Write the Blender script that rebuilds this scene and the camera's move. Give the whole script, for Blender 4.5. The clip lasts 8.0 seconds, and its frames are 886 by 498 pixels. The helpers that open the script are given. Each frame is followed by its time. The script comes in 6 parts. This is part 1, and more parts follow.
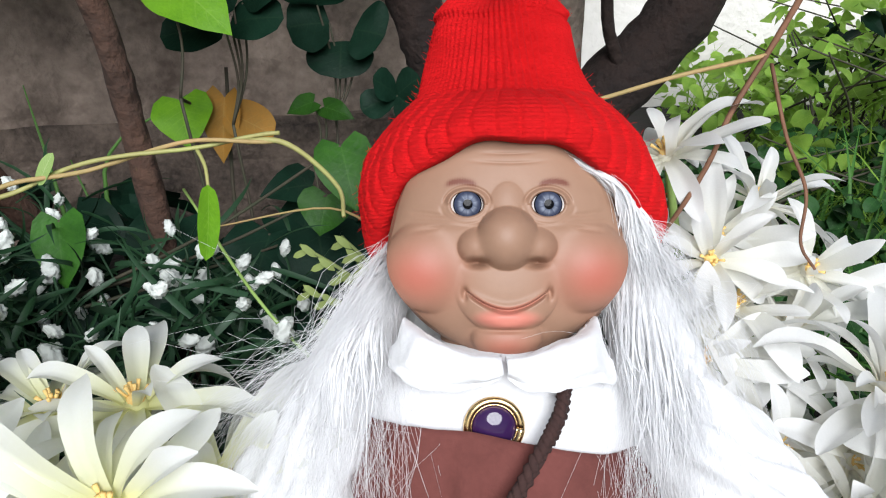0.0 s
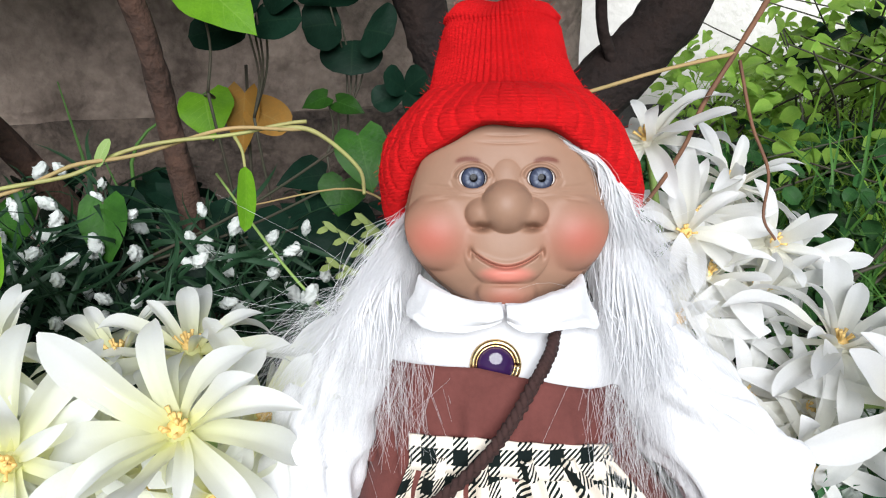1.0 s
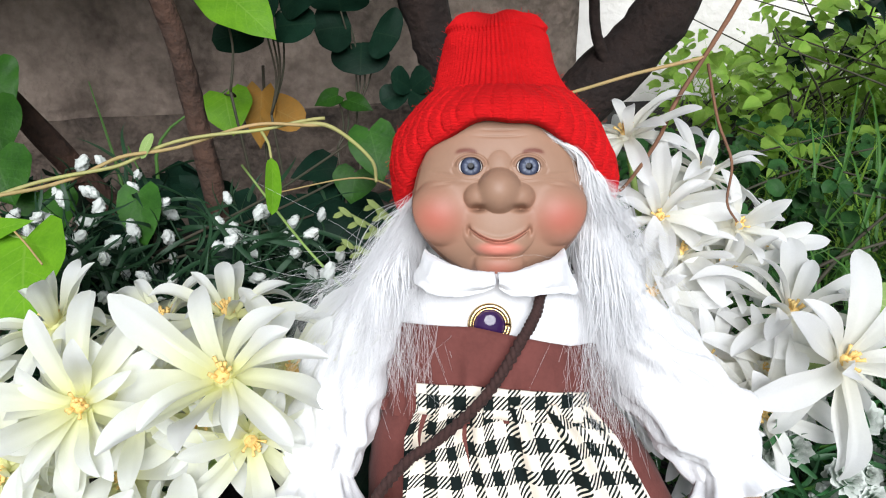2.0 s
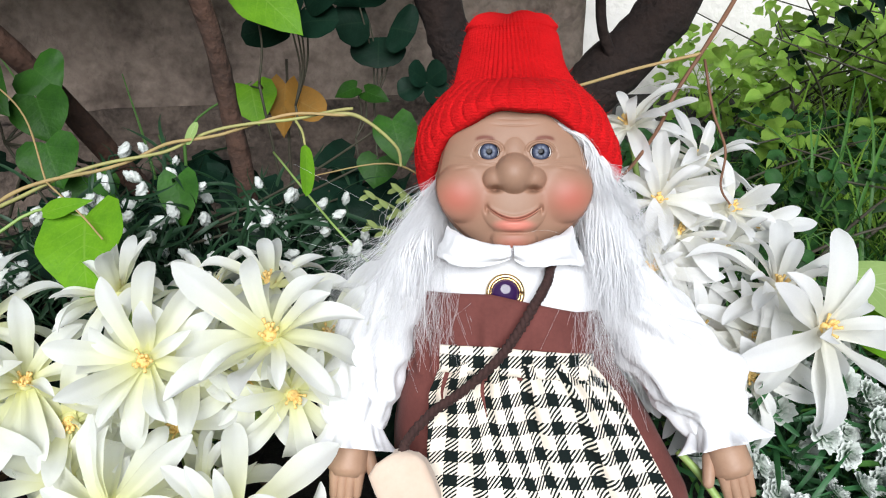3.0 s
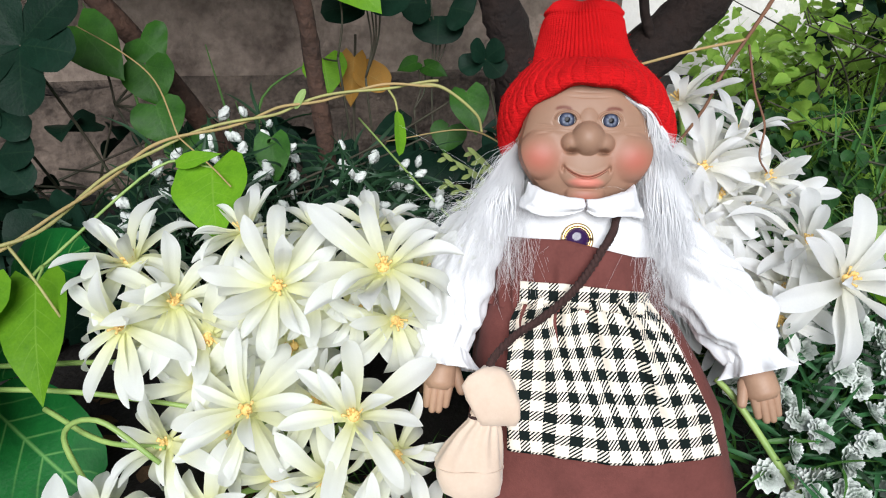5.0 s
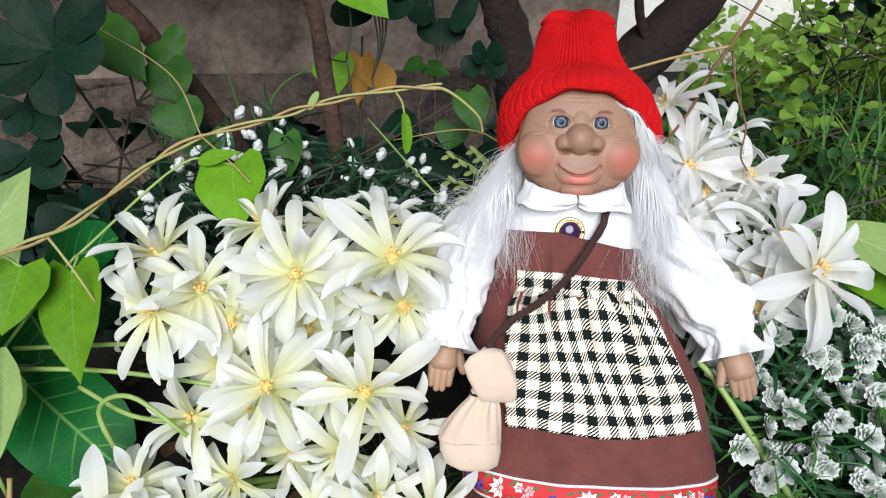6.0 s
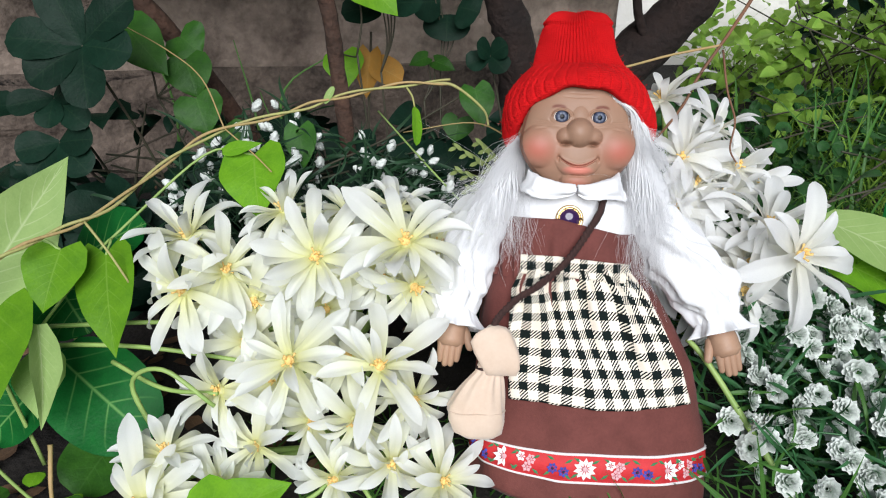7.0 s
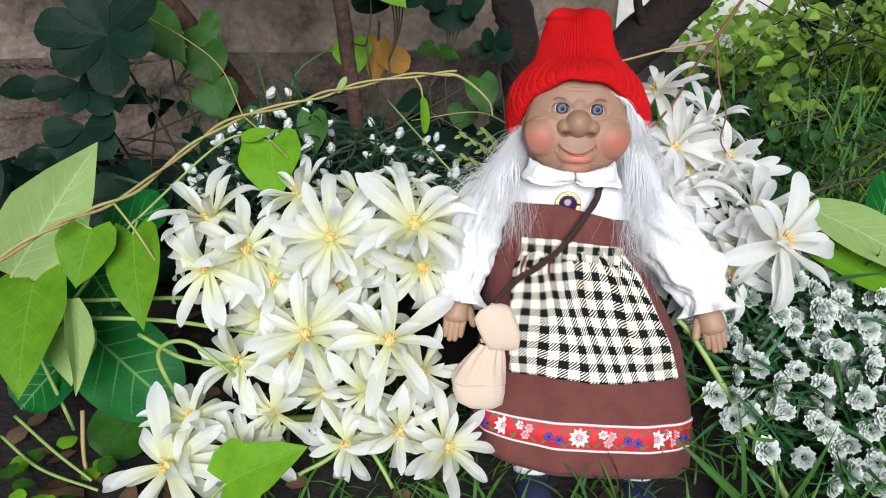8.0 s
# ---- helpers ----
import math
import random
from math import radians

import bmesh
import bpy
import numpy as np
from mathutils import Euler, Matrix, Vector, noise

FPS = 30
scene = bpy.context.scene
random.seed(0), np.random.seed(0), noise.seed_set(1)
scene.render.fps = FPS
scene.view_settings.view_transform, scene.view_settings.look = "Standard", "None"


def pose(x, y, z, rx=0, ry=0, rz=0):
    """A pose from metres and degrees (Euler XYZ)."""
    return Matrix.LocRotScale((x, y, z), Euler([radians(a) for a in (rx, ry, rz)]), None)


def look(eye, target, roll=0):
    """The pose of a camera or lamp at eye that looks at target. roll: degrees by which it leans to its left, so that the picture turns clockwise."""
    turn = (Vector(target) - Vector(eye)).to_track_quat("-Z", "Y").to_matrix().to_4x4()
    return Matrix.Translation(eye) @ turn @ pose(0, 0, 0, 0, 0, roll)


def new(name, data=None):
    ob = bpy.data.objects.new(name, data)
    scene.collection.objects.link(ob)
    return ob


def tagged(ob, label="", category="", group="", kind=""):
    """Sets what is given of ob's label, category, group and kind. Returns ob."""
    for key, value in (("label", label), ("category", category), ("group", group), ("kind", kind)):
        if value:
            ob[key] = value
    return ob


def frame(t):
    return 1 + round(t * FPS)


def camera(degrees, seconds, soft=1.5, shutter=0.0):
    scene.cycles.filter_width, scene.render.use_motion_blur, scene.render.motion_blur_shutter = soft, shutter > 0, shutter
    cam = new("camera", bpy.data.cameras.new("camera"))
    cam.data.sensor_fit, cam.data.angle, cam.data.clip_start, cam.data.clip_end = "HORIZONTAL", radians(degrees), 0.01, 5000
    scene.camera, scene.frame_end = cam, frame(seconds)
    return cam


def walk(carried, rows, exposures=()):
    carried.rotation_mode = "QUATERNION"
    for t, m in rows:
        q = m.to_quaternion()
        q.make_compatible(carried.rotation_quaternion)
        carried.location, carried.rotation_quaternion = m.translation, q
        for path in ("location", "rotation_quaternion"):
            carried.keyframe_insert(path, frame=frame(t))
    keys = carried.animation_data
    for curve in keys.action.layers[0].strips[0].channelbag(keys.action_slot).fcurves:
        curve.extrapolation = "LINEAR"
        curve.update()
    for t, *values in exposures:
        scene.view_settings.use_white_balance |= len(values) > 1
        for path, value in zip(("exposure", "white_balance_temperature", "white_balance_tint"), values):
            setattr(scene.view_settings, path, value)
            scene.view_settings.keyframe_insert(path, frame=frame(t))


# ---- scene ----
cam = camera(63.9, 8.0, soft=1.1)
METRES, EYE, TILT, LEAN, TURN = 0.38, 0.39, -22.0, 0.0, 0.0
ROWS = [
    (0.0, 0.0, 0.0, 0.0, 0.0, 0.0, 0.0),
    (0.5, 0.0014, -0.0594, -0.0098, 0.02, -0.04, 0.02),
    (1.0, -0.0103, -0.1301, -0.0371, 0.06, -0.08, -0.01),
    (1.5, -0.0071, -0.2047, -0.0477, 0.17, -0.17, -0.02),
    (3.0, -0.0316, -0.391, -0.086, 0.74, -0.97, -0.23),
    (3.5, -0.0609, -0.4406, -0.0842, 0.94, -1.34, -0.52),
    (4.0, -0.0966, -0.4893, -0.104, 1.21, -1.83, -0.87),
    (4.5, -0.1406, -0.5383, -0.1258, 1.53, -2.39, -1.44),
    (5.0, -0.1549, -0.5998, -0.1332, 1.7, -2.78, -1.8),
    (6.5, -0.1596, -0.7679, -0.1323, 1.75, -3.62, -2.03),
    (7.0, -0.1737, -0.8237, -0.1384, 1.72, -4.03, -2.17),
    (7.5, -0.1781, -0.8791, -0.1432, 1.74, -4.74, -2.38),
    (8.0, -0.1847, -0.9282, -0.1327, 1.76, -5.39, -2.69),
]
walk(cam, [(t, pose(0, 0, EYE, TILT, LEAN, TURN) @ pose(METRES * x, METRES * y, METRES * z, 90 + pitch, roll, yaw)) for t, x, y, z, yaw, pitch, roll in ROWS], [(0.0, 0.58), (4.5, 0.5), (6.4, 0.42), (8.0, 0.4)])

# ---- light ----
world = bpy.data.worlds.new("overcast_sky")
scene.world = world
world.use_nodes = True
wn, wl = world.node_tree.nodes, world.node_tree.links
sky = wn.new("ShaderNodeTexSky")
sky.sky_type = "NISHITA"
sky.sun_disc = False
sky.sun_elevation, sky.sun_rotation = radians(40), radians(190)
wn["Background"].inputs["Strength"].default_value = 0.034
wl.new(sky.outputs[0], wn["Background"].inputs[0])
sun = new("sun", bpy.data.lights.new("sun", "SUN"))
sun.data.energy, sun.data.angle, sun.data.color = 3.6, radians(40), (0.935, 0.96, 1.0)
sun.matrix_world = look((0.12, -1.28, 1.15), (0, 0.2, 0.2))


# ---- materials ----
def material(name, color, rough=0.6, color2=None, scale=40.0, bump=0.0, bump_scale=200.0, metal=0.0, spec=0.5, sheen=0.0, translucent=0.0, jitter=0.0):
    """A surface with a coarse and a fine noise in its colour, and relief. Returns the material and its nodes for more."""
    m = bpy.data.materials.new(name)
    m.use_nodes = True
    n, l = m.node_tree.nodes, m.node_tree.links
    b = n["Principled BSDF"]
    b.inputs["Roughness"].default_value, b.inputs["Metallic"].default_value = rough, metal
    b.inputs["Specular IOR Level"].default_value, b.inputs["Sheen Weight"].default_value = spec, sheen
    co = n.new("ShaderNodeTexCoord")
    big, fine = n.new("ShaderNodeTexNoise"), n.new("ShaderNodeTexNoise")
    big.inputs["Scale"].default_value, fine.inputs["Scale"].default_value = scale, scale * 9
    big.inputs["Detail"].default_value = 4
    l.new(co.outputs["Object"], big.inputs["Vector"]), l.new(co.outputs["Object"], fine.inputs["Vector"])
    add = n.new("ShaderNodeMath")
    add.operation = "MULTIPLY_ADD"
    add.inputs[1].default_value = 0.4
    l.new(fine.outputs["Fac"], add.inputs[0]), l.new(big.outputs["Fac"], add.inputs[2])
    ramp = n.new("ShaderNodeMapRange")
    ramp.inputs["From Min"].default_value, ramp.inputs["From Max"].default_value = 0.45, 0.95
    l.new(add.outputs[0], ramp.inputs["Value"])
    mix = n.new("ShaderNodeMix")
    mix.data_type = "RGBA"
    mix.inputs["A"].default_value = (*color, 1)
    mix.inputs["B"].default_value = (*(color2 or [c * 0.82 for c in color]), 1)
    l.new(ramp.outputs[0], mix.inputs["Factor"])
    out = mix.outputs["Result"]
    if jitter:
        info, hsv = n.new("ShaderNodeObjectInfo"), n.new("ShaderNodeHueSaturation")
        val = n.new("ShaderNodeMapRange")
        val.inputs["To Min"].default_value, val.inputs["To Max"].default_value = 1 - jitter, 1 + jitter
        isle, both, turn = n.new("ShaderNodeNewGeometry"), n.new("ShaderNodeMath"), n.new("ShaderNodeMath")
        both.operation, turn.operation = "ADD", "FRACT"
        l.new(info.outputs["Random"], both.inputs[0]), l.new(isle.outputs["Random Per Island"], both.inputs[1])
        l.new(both.outputs[0], turn.inputs[0]), l.new(turn.outputs[0], val.inputs["Value"])
        l.new(val.outputs[0], hsv.inputs["Value"])
        l.new(out, hsv.inputs["Color"])
        out = hsv.outputs[0]
    l.new(out, b.inputs["Base Color"])
    if bump:
        tex, bn = n.new("ShaderNodeTexNoise"), n.new("ShaderNodeBump")
        tex.inputs["Scale"].default_value, tex.inputs["Detail"].default_value = bump_scale, 6
        bn.inputs["Strength"].default_value, bn.inputs["Distance"].default_value = bump, 0.6 / bump_scale
        l.new(co.outputs["Object"], tex.inputs["Vector"]), l.new(tex.outputs["Fac"], bn.inputs["Height"])
        l.new(bn.outputs[0], b.inputs["Normal"])
    if translucent:
        tr, ms = n.new("ShaderNodeBsdfTranslucent"), n.new("ShaderNodeMixShader")
        ms.inputs[0].default_value = translucent
        l.new(out, tr.inputs["Color"])
        l.new(b.outputs[0], ms.inputs[1]), l.new(tr.outputs[0], ms.inputs[2])
        l.new(ms.outputs[0], n["Material Output"].inputs["Surface"])
    return m


def feeds(m):
    """The sockets that the base colour of m drives, and the socket that drives them."""
    b = m.node_tree.nodes["Principled BSDF"]
    src = b.inputs["Base Color"].links[0].from_socket
    return src, [k.to_socket for k in src.links]


def tint(m, attribute, color, gain=1.0):
    """Blends a pigment into m where the mesh's own attribute says so."""
    n, l = m.node_tree.nodes, m.node_tree.links
    src, sinks = feeds(m)
    at, mx, mul = n.new("ShaderNodeAttribute"), n.new("ShaderNodeMix"), n.new("ShaderNodeMath")
    at.attribute_name, mx.data_type, mul.operation, mul.use_clamp = attribute, "RGBA", "MULTIPLY", True
    mul.inputs[1].default_value = gain
    l.new(at.outputs["Fac"], mul.inputs[0]), l.new(mul.outputs[0], mx.inputs["Factor"])
    mx.inputs["B"].default_value = (*color, 1)
    l.new(src, mx.inputs["A"])
    for s in sinks:
        l.new(mx.outputs["Result"], s)
    return m


def leaf_material(name, color, color2, vein, rough=0.45, translucent=0.25, jitter=0.25, veins=7.0, strength=0.7, spec=0.22):
    """A leaf with a midrib and side veins, by its own along (0 to 1) and across (-1 to 1) attributes."""
    m = material(name, color, rough, color2, scale=60, bump=0.25, bump_scale=300, spec=spec, translucent=translucent, jitter=jitter)
    n, l = m.node_tree.nodes, m.node_tree.links

    def maths(op, a, b=None, c=None, clamp=False):
        k = n.new("ShaderNodeMath")
        k.operation, k.use_clamp = op, clamp
        for i, v in enumerate((a, b, c)):
            if v is None:
                continue
            if isinstance(v, (int, float)):
                k.inputs[i].default_value = v
            else:
                l.new(v, k.inputs[i])
        return k.outputs[0]

    along, across = n.new("ShaderNodeAttribute"), n.new("ShaderNodeAttribute")
    along.attribute_name, across.attribute_name = "along", "across"
    off = maths("ABSOLUTE", across.outputs["Fac"])
    mid = maths("SUBTRACT", 1.0, maths("MULTIPLY", off, 22.0), clamp=True)
    ph = maths("FRACT", maths("MULTIPLY", maths("SUBTRACT", along.outputs["Fac"], maths("MULTIPLY", off, 0.28)), veins))
    side = maths("SUBTRACT", 1.0, maths("MULTIPLY", maths("ABSOLUTE", maths("SUBTRACT", ph, 0.5)), 14.0), clamp=True)
    side = maths("MULTIPLY", side, maths("SUBTRACT", 0.9, off, clamp=True))
    fac = maths("MULTIPLY", maths("MAXIMUM", mid, side), strength, clamp=True)
    src, sinks = feeds(m)
    mx = n.new("ShaderNodeMix")
    mx.data_type = "RGBA"
    mx.inputs["B"].default_value = (*vein, 1)
    l.new(fac, mx.inputs["Factor"]), l.new(src, mx.inputs["A"])
    for s in sinks:
        l.new(mx.outputs["Result"], s)
    return m


M_SOIL = material("dark_soil", (0.016, 0.012, 0.009), 0.95, (0.006, 0.005, 0.004), 14, 1.0, 120)
M_BOUNCE = material("pale_bounce_floor", (0.5, 0.48, 0.45), 0.9, (0.38, 0.36, 0.33), 6, 0.4, 40)
M_WALL = material("old_plaster_wall", (0.43, 0.335, 0.27), 0.92, (0.11, 0.08, 0.063), 9, 1.0, 26)
M_STONE = material("rough_footing_stone", (0.22, 0.165, 0.13), 0.95, (0.035, 0.026, 0.021), 16, 1.0, 34)
M_WALL_SUNLIT = material("sunlit_wall_white", (0.82, 0.79, 0.75), 0.9, (0.68, 0.65, 0.6), 4, 0.5, 40)
M_BARK = material("brown_bark", (0.085, 0.04, 0.024), 0.9, (0.035, 0.019, 0.013), 30, 1.0, 90)
M_BARK_DARK = material("dark_bark", (0.026, 0.013, 0.009), 0.9, (0.011, 0.006, 0.005), 30, 1.0, 90)
M_PETAL = material("white_silk_petal", (0.89, 0.9, 0.88), 0.55, (0.87, 0.88, 0.84), 50, 0.15, 400, translucent=0.5, jitter=0.04)
tint(M_PETAL, "base_yellow", (0.85, 0.85, 0.42), 1.0)
M_PETAL_WHITE = material("pure_white_silk_petal", (0.89, 0.89, 0.88), 0.55, (0.85, 0.85, 0.84), 50, 0.15, 400, translucent=0.5, jitter=0.04)
tint(M_PETAL_WHITE, "base_yellow", (0.8, 0.76, 0.5), 0.45)
M_ORANGE = material("orange_flower_eye", (0.84, 0.5, 0.14), 0.6, (0.8, 0.62, 0.25), 120, 0.3, 500)
M_BABY = material("small_white_bloom", (0.87, 0.88, 0.86), 0.7, (0.74, 0.8, 0.72), 160, 0.5, 500, translucent=0.15, jitter=0.08)
tint(M_BABY, "base_yellow", (0.03, 0.2, 0.05), 1.0)
M_STEM = material("pale_green_stem", (0.3, 0.42, 0.12), 0.5, (0.2, 0.32, 0.08), 60)
M_STEM_DARK = material("plastic_green_stem", (0.035, 0.14, 0.045), 0.5, (0.025, 0.1, 0.03), 60)
# the plastic green again, with the left bank's shade put into its colour
M_STEM_SHADE = material("shaded_green_stem", (0.014, 0.055, 0.02), 0.6, (0.008, 0.035, 0.012), 60)
M_STEM_BROWN = material("thin_brown_stem", (0.06, 0.042, 0.03), 0.7, (0.04, 0.05, 0.025), 60)
M_VINE = material("dry_vine", (0.42, 0.27, 0.12), 0.7, (0.3, 0.24, 0.09), 40, 0.5, 300)
M_VINE_GREEN = material("green_vine", (0.36, 0.38, 0.12), 0.6, (0.3, 0.26, 0.1), 40, 0.4, 300)
M_TWIG = material("red_brown_twig", (0.2, 0.09, 0.045), 0.7, (0.12, 0.055, 0.03), 60, 0.5, 300)
M_LEAF_LIGHT = leaf_material("fresh_green_leaf", (0.16, 0.36, 0.018), (0.1, 0.26, 0.015), (0.26, 0.44, 0.07), translucent=0.3, jitter=0.15, strength=0.4, spec=0.12)
# yellow-green raised in colour to stand in for sunlight on the right
M_LEAF_SUNLIT = leaf_material("sunlit_yellow_green_leaf", (0.34, 0.52, 0.09), (0.22, 0.42, 0.06), (0.42, 0.56, 0.16), translucent=0.45, jitter=0.25, strength=0.3, spec=0.2)
M_LEAF_PALE = leaf_material("pale_leaf_underside", (0.34, 0.48, 0.16), (0.28, 0.42, 0.13), (0.52, 0.62, 0.32), 0.6, 0.3, 0.05, 9, 0.8)
M_LEAF_DEEP = leaf_material("deep_green_leaf", (0.008, 0.11, 0.02), (0.005, 0.07, 0.014), (0.2, 0.42, 0.12), 0.4, 0.08, 0.12, 6, 0.6, spec=0.07)
# dark blue-green leaf, darkened further to hold the shade under the trees
M_LEAF_BLUE = leaf_material("shaded_blue_green_clover_leaf", (0.007, 0.026, 0.015), (0.004, 0.016, 0.009), (0.022, 0.05, 0.024), 0.5, 0.08, 0.2, 5, 0.35, spec=0.1)
M_LEAF_MID = leaf_material("garden_leaf", (0.035, 0.115, 0.014), (0.018, 0.065, 0.01), (0.07, 0.17, 0.035), 0.4, 0.2, 0.3, 6, 0.4, spec=0.12)
M_LEAF_DARK = leaf_material("dark_shade_leaf", (0.03, 0.095, 0.024), (0.012, 0.045, 0.012), (0.07, 0.15, 0.05), 0.5, 0.15, 0.4, 6, 0.4, spec=0.12)
M_LEAF_ORANGE = leaf_material("withered_orange_leaf", (0.42, 0.2, 0.035), (0.3, 0.17, 0.04), (0.45, 0.28, 0.08), 0.7, 0.25, 0.05, 6, 0.4)
M_FERN = leaf_material("yellow_green_fern", (0.26, 0.32, 0.1), (0.2, 0.26, 0.08), (0.33, 0.38, 0.16), 0.6, 0.25, 0.1, 5, 0.3)
M_GRASS = leaf_material("grass_blade", (0.075, 0.2, 0.035), (0.05, 0.14, 0.03), (0.14, 0.28, 0.07), 0.4, 0.25, 0.2, 1, 0.5)
M_LITTER = leaf_material("dead_leaf", (0.16, 0.09, 0.05), (0.08, 0.05, 0.03), (0.2, 0.12, 0.07), 0.9, 0.1, 0.3, 5, 0.4)

M_SKIN = material("painted_vinyl_skin", (0.32, 0.188, 0.124), 0.5, (0.29, 0.168, 0.11), 30, 0.06, 700, spec=0.35)
tint(M_SKIN, "blush", (0.44, 0.10, 0.07), 0.85)
tint(M_SKIN, "lip", (0.6, 0.2, 0.15), 0.9)
tint(M_SKIN, "brow", (0.16, 0.055, 0.035), 0.85)
M_HAND = material("vinyl_hand", (0.4, 0.25, 0.165), 0.5, (0.34, 0.2, 0.13), 60, 0.1, 700, spec=0.35)
M_EYE = material("glass_eye_white", (0.62, 0.58, 0.56), 0.08, (0.7, 0.68, 0.66), 90)
M_IRIS = material("grey_blue_iris", (0.02, 0.026, 0.05), 0.08, (0.05, 0.06, 0.1), 700, spec=0.15)
tint(M_IRIS, "pale", (0.3, 0.33, 0.4), 0.75)
M_PUPIL = material("black_pupil", (0.004, 0.004, 0.005), 0.1, (0.003, 0.003, 0.004), 90, spec=0.12)
M_HAIR = material("white_doll_hair", (0.96, 0.96, 0.96), 0.45, (0.93, 0.93, 0.94), 90, translucent=0.3)
M_BLOUSE = material("white_cotton_plush", (0.78, 0.78, 0.79), 0.9, (0.72, 0.72, 0.73), 60, 0.4, 900, sheen=0.4)
M_BROWN = material("brown_suede_cloth", (0.165, 0.052, 0.044), 0.85, (0.115, 0.036, 0.03), 45, 0.4, 900, sheen=0.06, spec=0.2)
M_CORD = material("dark_brown_cord", (0.05, 0.02, 0.016), 0.9, (0.03, 0.012, 0.01), 200, 0.6, 900)
M_GOLD = material("gold_rim", (0.8, 0.58, 0.3), 0.22, (0.7, 0.48, 0.22), 90, metal=1.0)
M_PURPLE = material("purple_cabochon", (0.035, 0.012, 0.06), 0.06, (0.025, 0.01, 0.05), 60)
M_RED_BAND = material("red_woven_ribbon", (0.6, 0.025, 0.03), 0.7, (0.5, 0.02, 0.025), 120, 0.5, 1500)
M_WHITE_THREAD = material("white_thread", (0.8, 0.78, 0.76), 0.8, (0.7, 0.66, 0.66), 200, 0.6, 1500)
M_BLUE_THREAD = material("blue_thread", (0.05, 0.06, 0.4), 0.7, (0.03, 0.03, 0.22), 200, 0.6, 1500)
M_GREEN_THREAD = material("green_thread", (0.03, 0.22, 0.08), 0.7, (0.02, 0.14, 0.05), 200, 0.6, 1500)
M_PINK_THREAD = material("pink_thread", (0.7, 0.42, 0.45), 0.7, (0.6, 0.3, 0.32), 200, 0.6, 1500)
M_NAVY = material("navy_knit", (0.02, 0.025, 0.09), 0.9, (0.015, 0.018, 0.06), 80, 0.6, 900)
M_BEIGE = material("beige_suede", (0.66, 0.52, 0.41), 0.9, (0.6, 0.45, 0.34), 40, 0.35, 900, sheen=0.3)


def knit_material():
    m = material("red_rib_knit", (0.78, 0.011, 0.014), 0.85, (0.68, 0.009, 0.011), 60, spec=0.12)
    n, l = m.node_tree.nodes, m.node_tree.links
    uv, wave, bn = n.new("ShaderNodeUVMap"), n.new("ShaderNodeTexWave"), n.new("ShaderNodeBump")
    uv.uv_map = "uv"
    wave.wave_type, wave.bands_direction = "BANDS", "Y"
    wave.inputs["Scale"].default_value, wave.inputs["Distortion"].default_value = 34.0, 5.0
    wave.inputs["Detail"].default_value, wave.inputs["Detail Scale"].default_value = 2.0, 6.0
    bn.inputs["Strength"].default_value, bn.inputs["Distance"].default_value = 0.8, 0.001
    l.new(uv.outputs[0], wave.inputs["Vector"]), l.new(wave.outputs["Fac"], bn.inputs["Height"])
    l.new(bn.outputs[0], n["Principled BSDF"].inputs["Normal"])
    return m


def gingham_material(period=0.0150):
    """Cream cotton with woven dark green-black checks; single stripes show the diagonal twill."""
    m = material("gingham_cotton", (0.84, 0.77, 0.66), 0.9, (0.78, 0.69, 0.57), 90, 0.3, 1500, spec=0.15)
    n, l = m.node_tree.nodes, m.node_tree.links
    uv, sep = n.new("ShaderNodeUVMap"), n.new("ShaderNodeSeparateXYZ")
    uv.uv_map = "uv"
    l.new(uv.outputs[0], sep.inputs[0])

    def maths(op, a, b=None, clamp=False):
        k = n.new("ShaderNodeMath")
        k.operation, k.use_clamp = op, clamp
        for i, v in enumerate((a, b)):
            if v is None:
                continue
            if isinstance(v, (int, float)):
                k.inputs[i].default_value = v
            else:
                l.new(v, k.inputs[i])
        return k.outputs[0]

    def stripe(c):
        return maths("LESS_THAN", maths("FRACT", maths("DIVIDE", c, period)), 0.47)

    a, b = stripe(sep.outputs[0]), stripe(sep.outputs[1])
    twill = maths("LESS_THAN", maths("FRACT", maths("DIVIDE", maths("SUBTRACT", sep.outputs[0], sep.outputs[1]), period / 5.5)), 0.5)
    both = maths("MULTIPLY", a, b)
    one = maths("MULTIPLY", maths("SUBTRACT", maths("MAXIMUM", a, b), both), twill)
    fac = maths("MULTIPLY", maths("MAXIMUM", both, one), 1.0, clamp=True)
    src, sinks = feeds(m)
    mx = n.new("ShaderNodeMix")
    mx.data_type = "RGBA"
    mx.inputs["B"].default_value = (0.006, 0.011, 0.01, 1)
    l.new(fac, mx.inputs["Factor"]), l.new(src, mx.inputs["A"])
    for s in sinks:
        l.new(mx.outputs["Result"], s)
    return m


M_KNIT, M_GINGHAM = knit_material(), gingham_material()


